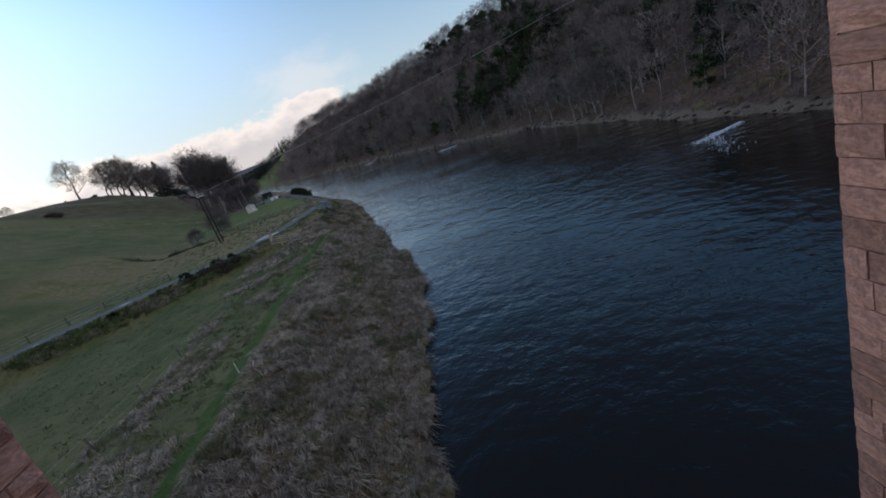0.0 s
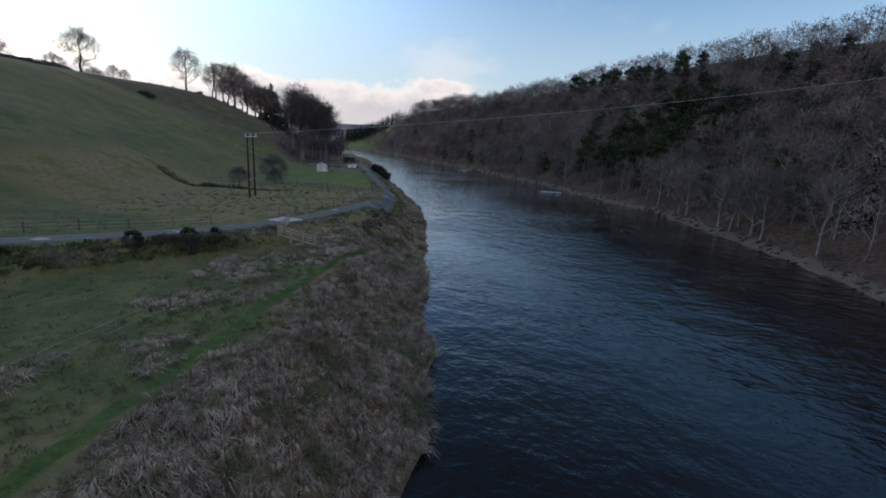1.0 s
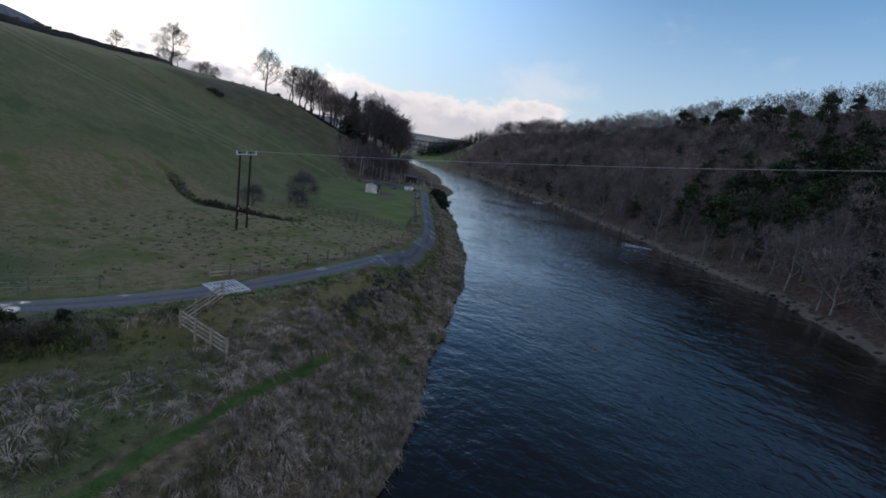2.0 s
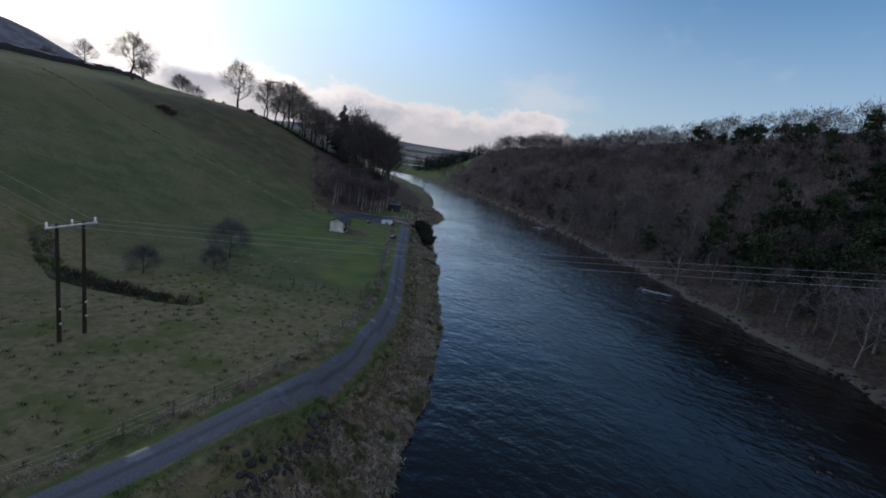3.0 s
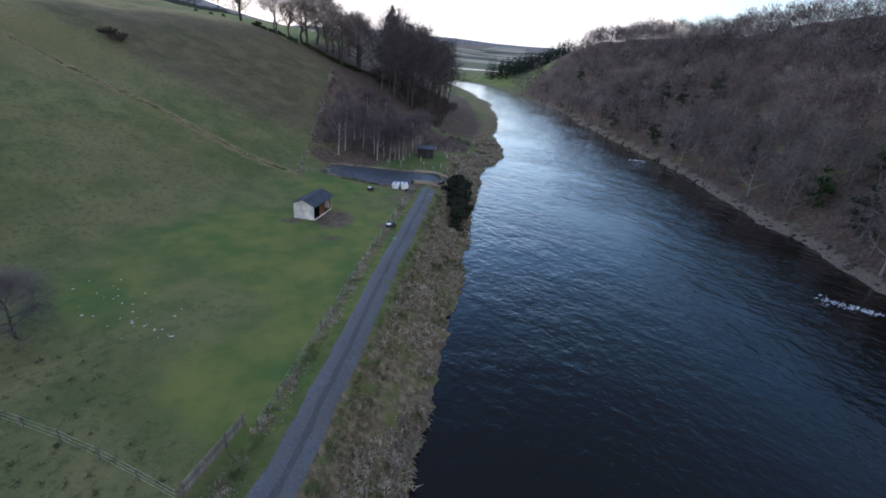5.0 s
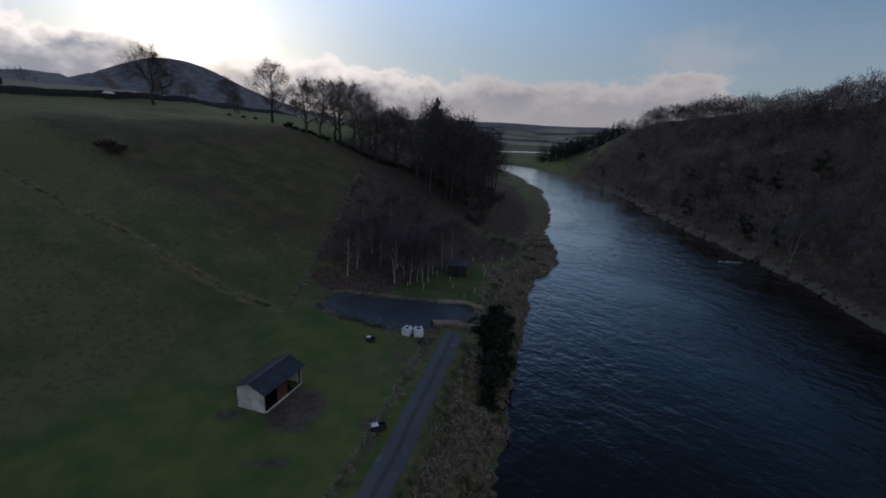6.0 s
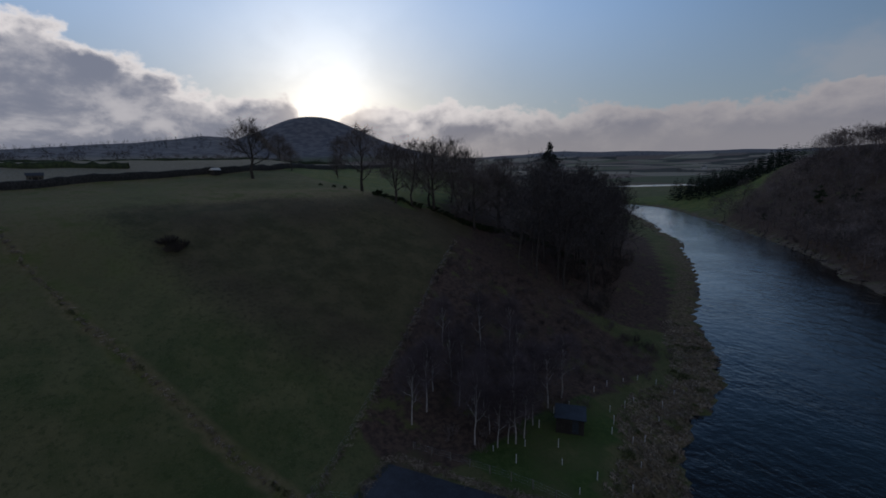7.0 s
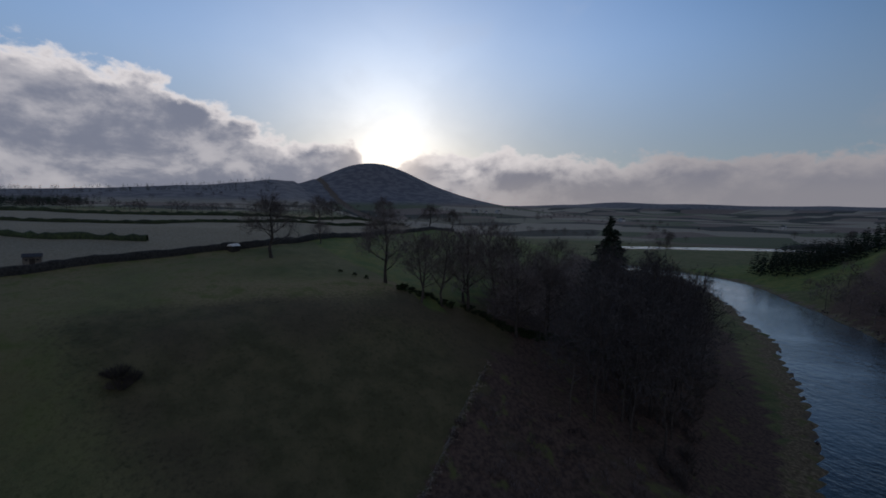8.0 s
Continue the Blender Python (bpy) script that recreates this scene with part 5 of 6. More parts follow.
def rail_fence(line, rails, label, height=1.25, gap=1.8, wood=None):
    """Sawn rails nailed to square posts, corner to corner."""
    x0, y0 = line[0]
    z0 = ground_at(x0, y0)
    ob = thing("timber_rail_fence", (x0, y0, z0), label, "fence", "rail fences at the grid")
    for (ax, ay), (bx, by) in zip(line, line[1:]):
        long = math.hypot(bx - ax, by - ay)
        turn = math.degrees(math.atan2(by - ay, bx - ax))
        za, zb = ground_at(ax, ay), ground_at(bx, by)
        n = max(1, round(long / gap))
        for i in range(n + 1):
            f = i / n
            bm = box(bmesh.new(), (0.13, 0.13, height + 0.55), (0, 0, height / 2 - 0.12), bevel=0.012)
            p = part("post", bm, wood or TIMBER, ob)
            p.matrix_basis = pose(ax + f * (bx - ax) - x0, ay + f * (by - ay) - y0, za + f * (zb - za) - z0, 0, 0, turn)
        for k in range(rails):
            bm = box(bmesh.new(), (long, 0.045, 0.14), (0, 0.09, 0), bevel=0.008)
            p = part("rail", bm, wood or TIMBER, ob)
            p.matrix_basis = pose((ax + bx) / 2 - x0, (ay + by) / 2 - y0, (za + zb) / 2 - z0 + 0.22 + k * (height - 0.28) / (rails - 1), 0, -math.degrees(math.atan2(zb - za, long)), turn)
    return ob


tx, ty, th = stretch(TRACK, 1.0)
beside = [(float(tx[i] - math.sin(th[i]) * 3.0), float(ty[i] + math.cos(th[i]) * 3.0)) for i in range(len(tx))]
wire_fence([p for p in beside if 74 < p[1] < 119.5][::4], 3.1, "weathered post and wire fence beside the farm track")
wire_fence([p for p in beside if 124.6 < p[1] < 178][::4], 3.1, "post and wire fence dividing the meadow from the track")
wire_fence([p for p in beside if 38 < p[1] < 68][::4], 4.0, "wire fence along the track's upper side")
wire_fence([(-43.2, 119), (-52, 117), (-62, 113), (-76, 109)], 3.4, "sagging wire fence between two meadows")
wire_fence([(-24.6, 6), (-25.6, 30), (-27, 50), (-27, 60), (-26.4, 65)], 5.0, "old wire fence above the rough bank", 1.0, 2)
wire_fence([(-143.5, 220.5), (-125, 201), (-108, 182), (-95.6, 168.5)], 3.2, "wire fence running down the slope beside birches", 1.3)
wire_fence([(-95.2, 168), (-93.6, 172.2), (-85, 174.6), (-77.5, 176.6), (-75.2, 178)], 2.4, "wire fence round the tarmac yard")
wire_fence([(-97, 182), (-86, 188.4), (-77, 192), (-71.5, 191.8)], 2.6, "wire fence behind the tarmac yard")
rail_fence([(-33.2, 70.4), (-31.5, 65.6), (-26.9, 65.7)], 4, "new sawn timber rail fence turning down the bank")
rail_fence([(-37.9, 72.9), (-37.2, 75.2)], 4, "pale timber rails along the cattle grid")
rail_fence([(-43.3, 119.3), (-45.6, 124.7)], 5, "timber field gateway beside the farm track", 1.15, 1.8, OLD_TIMBER)


def cattle_grid():
    ob = thing("cattle_grid", (-35.0, 72.3, ground_at(-35.0, 72.3) + 0.06), "pale concrete cattle grid set in the farm track", "cattle grid", rz=76)
    # solid block whose near-black colour paints the hollow's shade
    part("pit_shade", box(bmesh.new(), (2.4, 2.6, 0.3), (0, 0, -0.16)), SHADE_BLACK, ob)
    frame_mesh = bmesh.new()
    for y in (-1.4, 1.4):
        box(frame_mesh, (2.9, 0.26, 0.5), (0, y, -0.12), bevel=0.02)
    for x in (-1.33, 1.33):
        box(frame_mesh, (0.24, 2.54, 0.5), (x, 0, -0.12), bevel=0.02)
    part("kerb", frame_mesh, CONCRETE, ob)
    for y in (-0.6, 0.6):
        part("bearer", box(bmesh.new(), (2.4, 0.18, 0.2), (0, y, 0.015), bevel=0.01), CONCRETE, ob)
    for i in range(8):
        part("bar", box(bmesh.new(), (0.17, 2.54, 0.16), (-1.085 + i * 0.31, 0, 0.05), bevel=0.02), CONCRETE, ob)


cattle_grid()


# ---- power line ----
def h_pole(at, turn, height, label, twin=2.2):
    ob = thing("power_pole", (*at, ground_at(*at)), label, "power pole", "poles of the power line", rz=turn)
    sides_at = (-twin / 2, twin / 2) if twin else (0,)
    for y in sides_at:
        p = part("pole", rod(bmesh.new(), (0, y, -0.6), (0, y, height), 0.17, 0.12, 12), CREOSOTE, ob)
        for z in (1.7, 3.0):
            part("plate", box(bmesh.new(), (0.02, 0.2, 0.16), (0.175, y, z)), CERAMIC, p, "small pale notice plate")
    arm = part("crossarm", box(bmesh.new(), (0.12, 4.3, 0.14), (0.17, 0, height - 0.25), bevel=0.01), STEEL, ob, "galvanised steel crossarm")
    for y in (-2.0, 0, 2.0):
        bm = bmesh.new()
        for k in range(4):
            rod(bm, (0.17, y, height - 0.16 + k * 0.11), (0.17, y, height - 0.08 + k * 0.11), 0.10, 0.06, 10)
        part("insulator", bm, CERAMIC, arm, "pale glazed insulator")
    return ob


LINE_TURN = 13.6
h_pole((-52.3, 88.9), LINE_TURN, 16.3 - ground_at(-52.3, 88.9), "pair of dark creosoted poles with a steel crossarm")
h_pole((-100.9, 75.8), LINE_TURN, 11.6, "dark creosoted pole high on the grass slope", 0)
h_pole((82, 120.4), LINE_TURN, 37.7 - ground_at(82, 120.4), "pair of dark poles above the far wood")


def conductors():
    ends = [(-100.9, 75.8, ground_at(-100.9, 75.8) + 11.9), (-51.9, 88.4, 16.55), (82, 120.1, 38.0)]
    ob = thing("power_line", ends[1], "three thin bare conductors strung across the river", "power line")
    for k in (-2.0, 0, 2.0):
        s = Soup()
        for a, b, sag in ((ends[0], ends[1], 0.5), (ends[1], ends[2], 1.9)):
            f = np.linspace(0, 1, 25)[:, None]
            p = np.array(a) + (np.array(b) - np.array(a)) * f
            p[:, 2] -= (4 * sag * f * (1 - f))[:, 0]
            p[:, 0] += -math.sin(radians(LINE_TURN)) * k - ends[1][0]
            p[:, 1] += math.cos(radians(LINE_TURN)) * k - ends[1][1]
            p[:, 2] -= ends[1][2]
            s.tube(p, np.full(25, 0.0075), 4)
        child("wire", from_arrays("wire", *s.arrays(), WIRE), ob)


conductors()


# ---- huts ----
def field_shelter():
    x, y = -76.0, 155.9
    ob = thing("field_shelter", (x, y, ground_at(x, y)), "pale boarded field shelter with a dark sheet roof", "shelter", rz=23)
    w, l, h, rise = 3.3, 5.8, 2.3, 0.75

    def gable(y0, name):
        bm = bmesh.new()
        ring = [(-w / 2, -0.2), (w / 2, -0.2), (w / 2, h), (0, h + rise), (-w / 2, h)]
        a = [bm.verts.new((px, y0 - 0.05, pz)) for px, pz in ring]
        b = [bm.verts.new((px, y0 + 0.05, pz)) for px, pz in ring]
        bm.faces.new(a), bm.faces.new(b[::-1])
        for i in range(5):
            j = (i + 1) % 5
            bm.faces.new((a[j], a[i], b[i], b[j]))
        bmesh.ops.recalc_face_normals(bm, faces=bm.faces[:])
        return part(name, bm, BOARDS, ob, "pale boarded gable")

    for y0, sign in ((-l / 2, -1), (l / 2, 1)):
        g = gable(y0, "gable_wall")
        for i in range(10):
            px = -w / 2 + 0.165 + i * w / 10
            top = h + rise * (1 - abs(px) / (w / 2)) - 0.1
            part("board", box(bmesh.new(), (w / 10 - 0.02, 0.03, top + 0.1), (px, y0 + sign * 0.066, top / 2 - 0.05)), BOARDS, g)
    part("back_wall", box(bmesh.new(), (0.08, l - 0.12, h + 0.2), (-w / 2 + 0.04, 0, h / 2 - 0.1)), BOARDS, ob)
    part("front_panel", box(bmesh.new(), (0.08, 1.5, h + 0.1), (w / 2 - 0.04, -0.2, h / 2 - 0.1)), RED_BOARDS, ob, "red-brown boarded panel")
    part("head_beam", box(bmesh.new(), (0.1, l - 0.1, 0.3), (w / 2 - 0.05, 0, h - 0.15)), DARK_BOARDS, ob)
    # floor in near-black, the interior's shade put into its colour
    part("floor", box(bmesh.new(), (w - 0.2, l - 0.2, 0.12), (0, 0, 0.04)), SHADE_BLACK, ob)
    for y0 in (-l / 2 + 0.12, 0.62, l / 2 - 0.12):
        part("door_post", box(bmesh.new(), (0.12, 0.12, h), (w / 2 - 0.06, y0, h / 2)), DARK_BOARDS, ob)
    part("threshold", box(bmesh.new(), (0.16, l, 0.16), (w / 2 + 0.1, 0, 0.06), bevel=0.02), BOARDS, ob)
    pitch = math.degrees(math.atan2(rise, w / 2))
    for s in (-1, 1):
        bm = bmesh.new()
        long = (w / 2 + 0.4) / math.cos(radians(pitch))
        edge = []
        for k in range(15):
            yk = -l / 2 - 0.35 + k * (l + 0.7) / 15
            edge += [(yk, 0.03), (yk + 0.3, 0.03), (yk + 0.34, 0.075), (yk + (l + 0.7) / 15 - 0.03, 0.075)]
        up = [[bm.verts.new((px, py, pz)) for py, pz in edge] for px in (-long / 2, long / 2)]
        under = [[bm.verts.new((px, py, pz - 0.05)) for py, pz in edge] for px in (-long / 2, long / 2)]
        for a in range(len(edge) - 1):
            bm.faces.new((up[0][a], up[1][a], up[1][a + 1], up[0][a + 1]))
            bm.faces.new((under[0][a + 1], under[1][a + 1], under[1][a], under[0][a]))
            for e in (0, 1):
                bm.faces.new((up[e][a], up[e][a + 1], under[e][a + 1], under[e][a]))
        for a in (0, -1):
            bm.faces.new((up[0][a], up[1][a], under[1][a], under[0][a]))
        bmesh.ops.recalc_face_normals(bm, faces=bm.faces[:])
        p = part("roof_sheet", bm, SLATE, ob, "ribbed blue-black roof sheet")
        p.matrix_basis = pose(s * (w / 4 + 0.2), 0, h + rise / 2 - 0.02, 0, s * pitch, 0)
    part("ridge", box(bmesh.new(), (0.34, l + 0.72, 0.07), (0, 0, h + rise + 0.08), bevel=0.02), SLATE, ob)


field_shelter()


def dark_hut():
    x, y = -88.6, 201.5
    ob = thing("fishing_hut", (x, y, ground_at(x, y)), "small dark boarded hut under birches", "hut", rz=40)
    part("floor_frame", box(bmesh.new(), (3.6, 2.7, 0.3), (0, 0, 0.05)), DARK_BOARDS, ob)
    for i in range(12):
        px = -1.65 + i * 0.3
        part("board", box(bmesh.new(), (0.28, 0.05, 2.1), (px, -1.28, 1.2)), DARK_BOARDS, ob)
        part("board", box(bmesh.new(), (0.28, 0.05, 2.3), (px, 1.28, 1.25)), DARK_BOARDS, ob)
    for s in (-1, 1):
        part("end_wall", box(bmesh.new(), (0.08, 2.5, 2.1), (s * 1.74, 0, 1.2)), DARK_BOARDS, ob)
    part("door", box(bmesh.new(), (0.8, 0.04, 1.8), (0.7, -1.33, 1.1)), SLATE, ob)
    p = part("roof", box(bmesh.new(), (4.1, 3.2, 0.1), (0, 0, 0), bevel=0.02), SLATE, ob)
    p.matrix_basis = pose(0, 0, 2.42, 6, 0, 0)


dark_hut()


def bulk_bag(x, y, rz, s=1.0):
    ob = thing("bulk_bag", (x, y, ground_at(x, y) + 0.05), "full white woven bulk bag standing by the track", "bag", "bulk bags", rz)
    bm = bmesh.new()
    bmesh.ops.create_cube(bm, size=1.0)
    bmesh.ops.subdivide_edges(bm, edges=bm.edges[:], cuts=4, use_grid_fill=True)
    for v in bm.verts:
        swell = 1 + 0.16 * (1 - (2 * v.co.z) ** 2)
        v.co.x, v.co.y = v.co.x * swell * s * 1.1, v.co.y * swell * s * 1.1
        v.co.z = (v.co.z + 0.5) * 1.05 * s + 0.05 * noise.noise(v.co * 4)
    part("sack", bm, BAG, ob)
    bm = bmesh.new()
    bmesh.ops.create_icosphere(bm, subdivisions=2, radius=0.36 * s, matrix=pose(0, 0, 1.03 * s) @ Matrix.Diagonal((1, 1, 0.22, 1)))
    part("filling", bm, BLACK, ob, "dark filling showing at the bag's mouth")
    for a in range(4):
        cx, cy = (0.46 if a % 2 else -0.46) * s, (0.46 if a > 1 else -0.46) * s
        part("lifting_loop", rod(bmesh.new(), (cx, cy, 0.9 * s), (cx * 0.75, cy * 0.75, 1.32 * s), 0.04, 0.04, 5), BAG, ob)


bulk_bag(-76.4, 176.3, 20)
bulk_bag(-75.0, 177.1, 48, 1.05)


def trough(x, y, rz, mat, label, long=1.4):
    ob = thing("feed_trough", (x, y, ground_at(x, y)), label, "trough", rz=rz)
    bm = bmesh.new()
    for s in (-1, 1):
        box(bm, (long, 0.06, 0.45), (0, s * 0.33, 0.42), s * 14, 0, 0, 0.01)
        box(bm, (0.06, 0.66, 0.45), (s * long / 2, 0, 0.42), 0, 0, 0, 0.01)
    box(bm, (long, 0.56, 0.05), (0, 0, 0.22))
    part("tray", bm, mat, ob)
    for sx in (-1, 1):
        for sy in (-1, 1):
            part("leg", box(bmesh.new(), (0.07, 0.07, 0.36), (sx * long * 0.42, sy * 0.22, 0.12)), mat, ob)
    part("lid", box(bmesh.new(), (long * 0.5, 0.6, 0.05), (-long * 0.25, 0, 0.66), bevel=0.01), BAG if mat is BLACK else mat, ob)


trough(-78.2, 171.2, 30, BLACK, "black plastic trough with a white lid", 1.1)
trough(-63.4, 160.2, 62, BLACK, "dark feed trough beside the meadow fence")
trough(-72.9, 175.6, 62, DARK_BOARDS, "dark timber box at the gatepost", 0.8)


def stake(x, y, h, rng):
    ob = thing("tree_guard", (x, y, ground_at(x, y)), "slim pale tree guard on a stake in green grass", "tree guard", "tree guards by the river")
    part("tube", rod(bmesh.new(), (0, 0, 0), (0, 0, h), 0.055, 0.05, 6), BAG, ob)
    part("stake", rod(bmesh.new(), (0.07, 0, -0.3), (0.07, 0, h * 0.85), 0.022, 0.02, 4), TIMBER, ob)


def marker(x, y, tilt, long):
    ob = thing("marker_stake", (x, y, ground_at(x, y)), "thin white stake in rough grass beside the path", "stake", "white stakes by the path")
    p = part("shaft", rod(bmesh.new(), (0, 0, -0.25), (0, 0, long), 0.035, 0.03, 7), BAG, ob)
    part("tip", rod(bmesh.new(), (0, 0, long), (0, 0, long + 0.08), 0.033, 0.012, 7), TIMBER, ob)
    ob.matrix_basis = ob.matrix_basis @ pose(0, 0, 0.1, tilt, 0, 25)


marker(-18.0, 25.3, 6, 0.7)
marker(-16.9, 25.4, 84, 0.6)
for p in thinned(scatter(dice, 400, (-96, -74), (189, 232), lambda x, y, z, dl, dr, df, dt, dp: (dl > 4) & (df < -3)), 3.0)[:30]:
    stake(*p, dice.uniform(0.7, 1.3), dice)


# ---- viaduct piers ----
HEAD = 8.0
block_meshes = []
for k in range(5):
    bm = bmesh.new()
    bmesh.ops.create_cube(bm, size=1.0)
    bmesh.ops.subdivide_edges(bm, edges=[e for e in bm.edges if abs(e.verts[0].co.y - e.verts[1].co.y) > 0.5 or abs(e.verts[0].co.z - e.verts[1].co.z) > 0.5], cuts=1, use_grid_fill=True)
    for v in bm.verts:
        if v.co.x < 0:
            rim = max(abs(v.co.y), abs(v.co.z)) > 0.45
            v.co.x += 0.22 + random.uniform(-0.1, 0.1) if rim else random.uniform(-0.25, 0.1)
    me = bpy.data.meshes.new("stone")
    bm.to_mesh(me)
    bm.free()
    me.materials.append(SANDSTONE)
    block_meshes.append(me)


def courses(z0, z1, long, rng, rise=0.40):
    """Course by course, the stones of one face: along, up, length, height."""
    out, z = [], z0
    while z < z1:
        h = rise * rng.uniform(0.85, 1.15)
        a = rng.uniform(-0.4, 0)
        while a < long:
            w = rng.uniform(0.5, 1.15)
            lo, hi = max(a, 0), min(a + w, long)
            if hi - lo > 0.12:
                out.append(((lo + hi) / 2, z + h / 2, hi - lo, h))
            a += w
        z += h
    return out


def pier(name, lateral, sign, foot, top, singles, label):
    """A tall pier; its inner face stands at lateral from the middle of the gap, stone by stone."""
    turn = pose(0, 0, 0, 0, 0, HEAD)
    origin = turn @ Vector((sign * lateral, 5.2, foot))
    ob = thing(name, origin, label, "viaduct pier", "piers of the viaduct", HEAD)
    wide, deep = 2.8, 6.6
    part("core", box(bmesh.new(), (wide, deep, top - foot), (sign * (wide / 2 + 0.04), -deep / 2 - 0.04, (top - foot) / 2)), MORTAR, ob, "pier core with lime mortar joints")
    flip = 1.0 if sign > 0 else -1.0
    rng = np.random.default_rng(5 if sign > 0 else 6)
    vs, fs, n = [], [], 0

    def place(face, a, z, w, h):
        gap = rng.uniform(0.012, 0.03)
        proud = rng.uniform(0.10, 0.16)
        if face == "inner":
            return pose(sign * 0.02, -a, z - foot, rng.normal() * 0.4, rng.normal() * 0.6, 0 if sign > 0 else 180) @ Matrix.Diagonal((proud, w - gap, h - gap, 1))
        return pose(sign * a, 0.0 - 0.02, z - foot, 0, 0, -90) @ Matrix.Diagonal((proud, w - gap, h - gap, 1))

    todo = [("inner", *s) for s in courses(foot, top, deep, rng)] + [("outer", *s) for s in courses(foot, top, wide, rng)]
    made = 0
    for face, a, z, w, h in todo:
        m = place(face, a, z, w, h)
        me = block_meshes[rng.integers(5)]
        if face == "inner" and singles[0] < z < singles[1] and made < 290:
            child("stone", me, ob, m=m)
            made += 1
            continue
        vv = np.array([m @ v.co for v in me.vertices])
        tri = np.array([(p.vertices[0], p.vertices[i], p.vertices[i + 1]) for p in me.polygons for i in range(1, len(p.vertices) - 1)])
        vs.append(vv)
        fs.append(tri + n)
        n += len(vv)
    tagged(child("stonework", from_arrays("stonework", np.concatenate(vs), np.concatenate(fs), SANDSTONE), ob), kind="stuff")


pier("viaduct_pier", 5.5, 1, -1.2, 30, (7.0, 19.5), "tall red sandstone viaduct pier standing in the river")
pier("viaduct_pier", 5.42, -1, 2.0, 30, (8.0, 16.0), "tall red sandstone viaduct pier on the bank")


# ---- white water and river stones ----
def pebbles(name, places, low, high, flat, mat, label, category, rng, lift=0.0, water=False):
    bm = bmesh.new()
    bmesh.ops.create_icosphere(bm, subdivisions=2, radius=1.0)
    ball = np.array([v.co for v in bm.verts])
    tri = np.array([[v.index for v in f.verts] for f in bm.faces])
    bm.free()
    vs, fs, n = [], [], 0
    p = np.asarray(places)
    z = np.zeros(len(p)) if water else land(p[:, 0], p[:, 1])[0]
    for (x, y), zz in zip(p, z):
        s = rng.uniform(low, high) * np.array([1, rng.uniform(0.5, 1), flat * rng.uniform(0.6, 1.2)])
        v = ball * (1 + 0.28 * bumps(ball[:, 0] + x, ball[:, 1] + ball[:, 2] * 1.7 + y, 0.8, 3))[:, None] * s
        a = rng.uniform(0, 6.28)
        vs.append(np.stack([v[:, 0] * math.cos(a) - v[:, 1] * math.sin(a) + x, v[:, 0] * math.sin(a) + v[:, 1] * math.cos(a) + y, v[:, 2] + zz + lift], 1))
        fs.append(tri + n)
        n += len(v)
    return tagged(new(name, from_arrays(name, np.concatenate(vs), np.concatenate(fs), mat, True)), label, category, kind="stuff")


def streaks(name, a, b, spread_m, count, rng, label, size=1.0):
    """Torn white crests running downstream of a line between a and b."""
    a, b = np.array(a, float), np.array(b, float)
    f = rng.uniform(0, 1, count)[:, None] ** 0.8
    p = a + (b - a) * f + rng.normal(size=(count, 2)) * spread_m * (0.2 + 0.8 * (1 - f)) * (0.35 + 0.65 * rng.uniform(size=(count, 1)))
    s = Soup()
    for x, y in p:
        k = 6
        along, across = size * rng.uniform(0.15, 0.7), size * rng.uniform(0.04, 0.15)
        t = np.arange(k) * 2 * np.pi / k
        rad = rng.uniform(0.6, 1.2, k)
        turn = 1.05 + rng.normal() * 0.5
        u, v = np.cos(t) * along * rad, np.sin(t) * across * rad
        ring = np.stack([x + u * math.cos(turn) - v * math.sin(turn), y + u * math.sin(turn) + v * math.cos(turn), np.full(k, 0.015)], 1)
        s.add(np.concatenate([ring, [[x, y, rng.uniform(0.06, 0.2)]]]), [(i, (i + 1) % k, k) for i in range(k)])
    return tagged(new(name, from_arrays(name, *s.arrays(), FOAM, True)), label, "white water", kind="stuff")


streaks("rapid", (-7.0, 197.0), (0.6, 197.8), 1.5, 150, dice, "white broken water over stones near the wooded bank", 0.5)
streaks("rapid", (33, 65.6), (42.4, 70.2), 0.95, 420, dice, "white broken water spilling off the wooded bank", 0.5)
streaks("rapid", (32.6, 56.5), (36.5, 67.0), 1.9, 130, dice, "torn white ripples trailing from the rapid", 0.32)
streaks("rapid", (-57, 279), (-52, 283), 0.4, 40, dice, "small white rapid at the far bank")
shore = scatter(dice, 30000, (-200, 50), (30, 460), lambda x, y, z, dl, dr, df, dt, dp: (dr > -1.2) & (dr < 3.2))
pebbles("shore_stones", shore[:900], 0.15, 0.7, 0.55, ROCK, "brown stones along the wooded shore", "stones", dice)
bar_line = stretch([(6.5, 161), (8, 150), (12, 146), (13, 134), (13, 124)], 0.5)
bar = np.stack([bar_line[0], bar_line[1]], 1)
bar = np.repeat(bar, 3, 0) + dice.normal(size=(len(bar) * 3, 2)) * 0.8
pebbles("stone_bar", bar, 0.12, 0.5, 0.3, ROCK, "low wet reddish stones breaking the dark water", "stones", dice, -0.13, True)
armour_x, armour_y, armour_h = stretch([(-27.2, 79), (-28.0, 85), (-28.6, 90), (-29.4, 95.5)], 0.13)
armour = np.stack([armour_x, armour_y], 1) + dice.normal(size=(len(armour_x), 2)) * 0.4
pebbles("rock_armour", armour, 0.14, 0.42, 0.8, DRY_STONE, "dark boulders shoring up the bank under the track", "stones", dice)
spit = scatter(dice, 9000, (-330, -80), (236, 500), lambda x, y, z, dl, dr, df, dt, dp: (dl > -1.2) & (dl < 1.0))
pebbles("spit_stones", spit[:260], 0.2, 0.7, 0.5, ROCK, "stones along the grassy spit", "stones", dice)
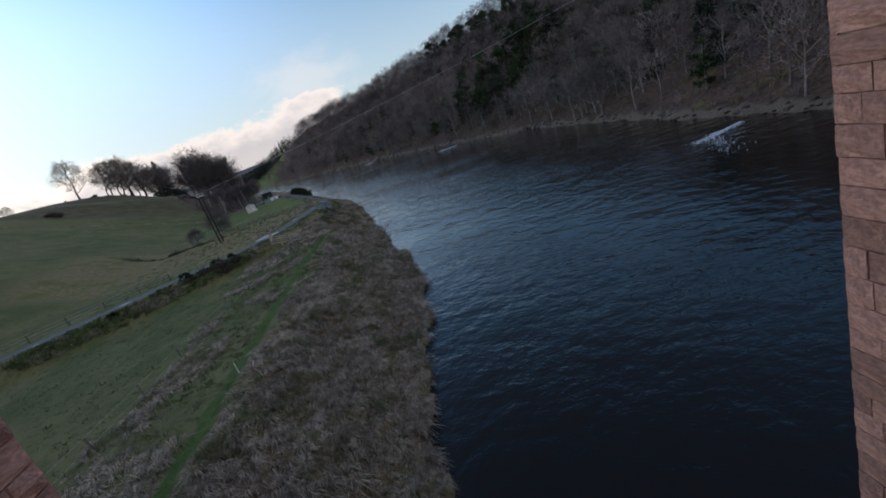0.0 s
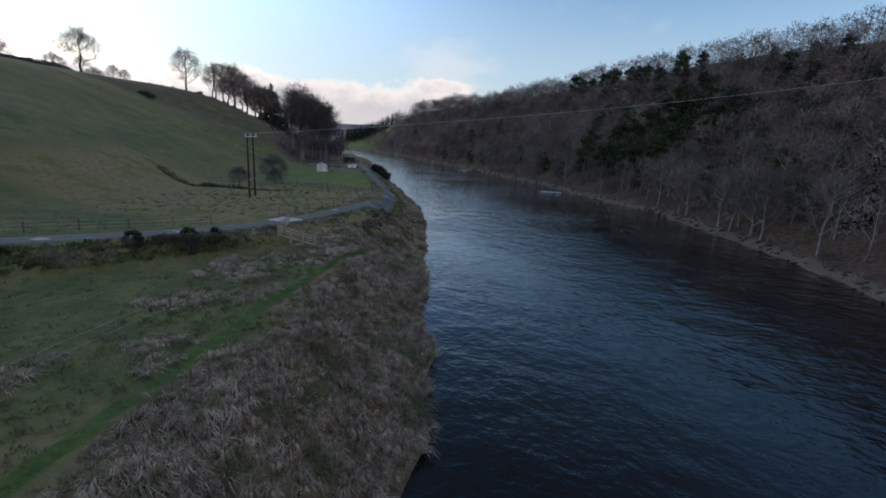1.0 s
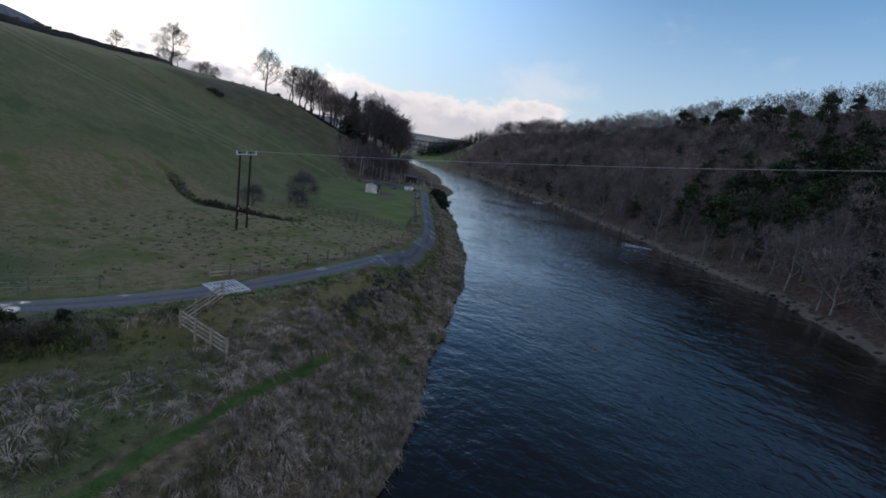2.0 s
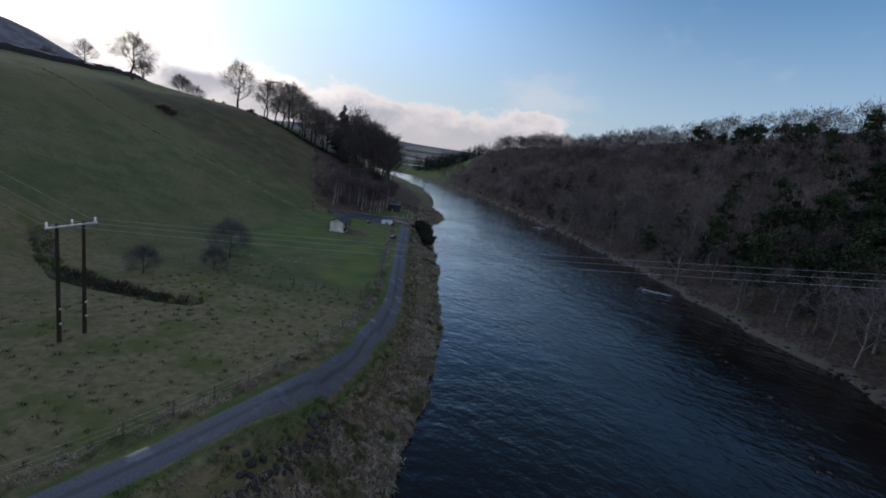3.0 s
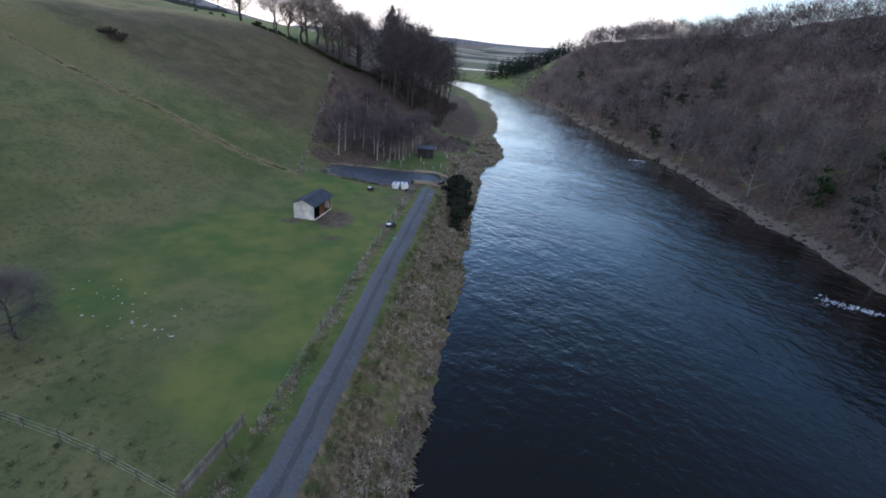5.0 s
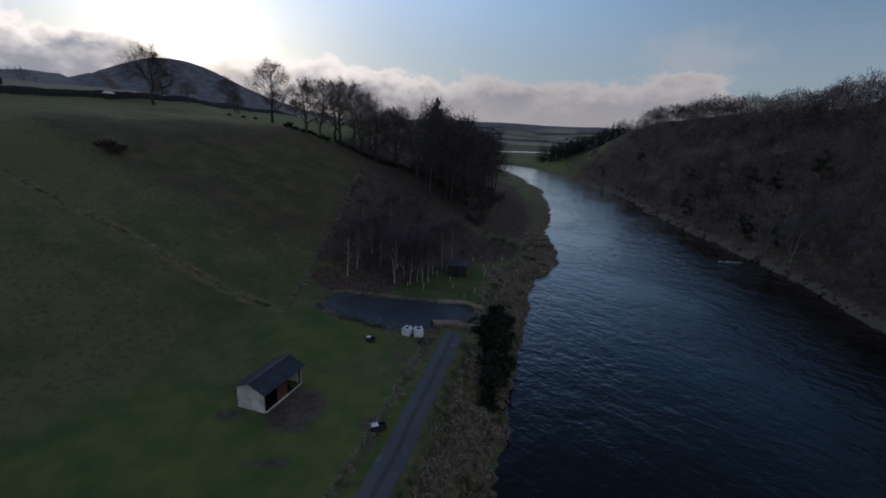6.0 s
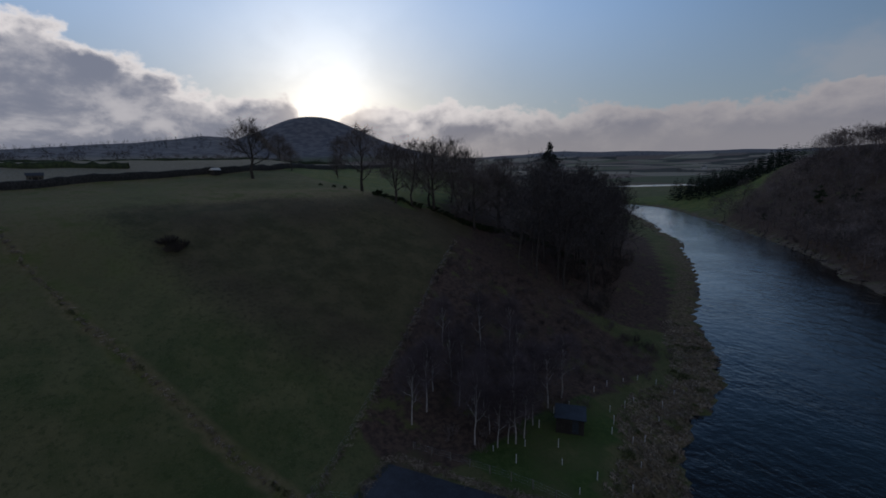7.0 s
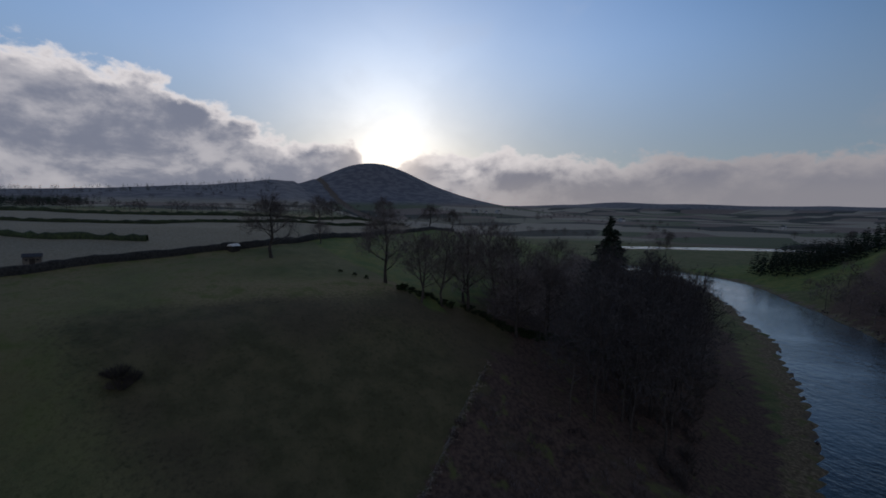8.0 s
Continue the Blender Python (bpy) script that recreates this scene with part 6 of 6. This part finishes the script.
white_spots = np.stack([dice.normal(-67, 4.0, 40), dice.normal(126, 1.4, 40)], 1)
pebbles("meadow_stones", white_spots, 0.05, 0.15, 0.4, CONCRETE, "pale stones scattered in the meadow", "stones", dice)


# ---- walls, hedges and far buildings on the upland ----
def lumpy_wall(name, line, wide, high, mat, label, category, ragged, step=1.2, seed=0):
    x, y, h = stretch(line, step)
    z = land(x, y)[0]
    prof = [(-0.5, -0.25), (-0.46, 0.45), (-0.25, 0.95), (0.0, 1.05), (0.25, 0.95), (0.46, 0.45), (0.5, -0.25)]
    s = np.arange(len(x)) * step
    rows = []
    for j, (o, u) in enumerate(prof):
        lump = 1 + ragged * bumps(s, 0 * s + j * 0.6, 2.0, 80 + seed)
        rows.append(np.stack([x - np.sin(h) * o * wide * lump, y + np.cos(h) * o * wide * lump, z + u * high * (lump if u > 0 else 1)], 1))
    v = np.stack(rows, 1).reshape(-1, 3)
    k = len(prof)
    i = (np.arange(len(x) - 1)[:, None] * k + np.arange(k - 1)[None]).ravel()
    return tagged(new(name, from_arrays(name, v, np.stack([i, i + k, i + k + 1, i + 1], 1), mat)), label, category, kind="structure")


UPLAND_WALL = [(-150, 20), (-178, 95), (-197.6, 130.8), (-217, 162), (-223, 171), (-230, 190), (-250, 211), (-271, 231), (-300, 262), (-352, 322)]
lumpy_wall("wall_upland", UPLAND_WALL, 1.3, 2.0, DRY_STONE, "dark dry stone wall along the upland field", "wall", 0.14)
lumpy_wall("wall_hedge", [(-300, 40), (-262, 80), (-247, 115), (-236, 153)], 1.6, 1.7, LEAVES, "dark clipped field hedge", "hedge", 0.3, 1.0, 3)
lumpy_wall("wall_field", [(-330, 20), (-322, 100), (-310, 160), (-318, 215), (-330, 262)], 1.4, 1.5, LEAVES, "dark hedge round a pale field", "hedge", 0.3, 1.5, 5)
lumpy_wall("wall_far", [(-520, -60), (-480, 90), (-455, 210), (-440, 320)], 3, 2.4, LEAVES, "far dark hedge", "hedge", 0.4, 3, 7)


lumpy_wall("wall_track_end", [(-76.0, 180.9), (-74.4, 184.4), (-72.2, 188.8)], 1.5, 0.62, TURF, "low tan grassy bank across the track's end", "bank", 0.18, 0.4, 9)
lumpy_wall("wall_yard_edge", [(-81.6, 188.1), (-78.6, 190.9), (-76.0, 193.5)], 1.2, 0.5, TURF, "low tan grassy bank behind the tarmac yard", "bank", 0.2, 0.4, 10)


def brow_bank():
    places = [tuple(p) for p in scatter(dice, 4000, (-195, -135), (214, 285), lambda x, y, z, dl, dr, df, dt, dp: np.abs(side(x, y, [(-176, 216), (-170, 222), (-167, 232), (-160.5, 240), (-160, 251), (-155, 264), (-143, 268)])) < 1.7)]
    massed("bank_hedge", [grow_evergreen(81, 1.3, 1.0, 8, 30, 0.1, 0.22)[1]], places[:170], LEAVES, "dark overgrown hedge bank running down the slope", "hedge", dice, 0.6, 1.1)


brow_bank()


def cabin(x, y, rz, w, l, h, wall, roof, name, label, category):
    ob = thing(name, (x, y, ground_at(x, y)), label, category, rz=rz)
    body = part("wall", box(bmesh.new(), (w, l, h + 0.5), (0, 0, h / 2 - 0.25)), wall, ob)
    part("door", box(bmesh.new(), (0.08, min(1.0, l * 0.3), h * 0.75), (w / 2 + 0.02, 0, h * 0.38)), DARK_BOARDS, body)
    for s in (-1, 1):
        part("window", box(bmesh.new(), (0.08, l * 0.14, h * 0.25), (w / 2 + 0.02, s * l * 0.3, h * 0.6)), BLACK, body)
    rise = w * 0.32
    bm = bmesh.new()
    a = [bm.verts.new((px, py, pz)) for py in (-l / 2 - 0.2, l / 2 + 0.2) for px, pz in ((-w / 2 - 0.25, h - 0.1), (0, h + rise), (w / 2 + 0.25, h - 0.1), (0, h - 0.05))]
    for f in ((0, 1, 2, 3), (7, 6, 5, 4), (0, 4, 5, 1), (1, 5, 6, 2), (2, 6, 7, 3), (3, 7, 4, 0)):
        bm.faces.new([a[i] for i in f])
    bmesh.ops.recalc_face_normals(bm, faces=bm.faces[:])
    part("roof", bm, roof, ob)


cabin(-209, 133, 10, 2.2, 3.4, 1.9, OLD_TIMBER, BLACK, "animal_shelter", "small pale animal shelter with a black roof", "shelter")
cabin(-222.5, 177, 40, 2.0, 2.8, 1.7, DARK_BOARDS, BOARDS, "animal_shelter", "small dark shelter with a pale roof", "shelter")
for x, y, rz, s in ((-696, 1439, 20, 1.7), (-1030, 1245, 70, 1.6), (-1060, 1250, 40, 1.4), (-1289, 885, 10, 1.5), (-1270, 915, 60, 1.3), (-1289, 972, 80, 1.6)):
    cabin(x, y, rz, 7 * s, 13 * s, 4.5 * s, WHITEWASH, SLATE, "cottage", "distant white-walled house with a slate roof", "house")
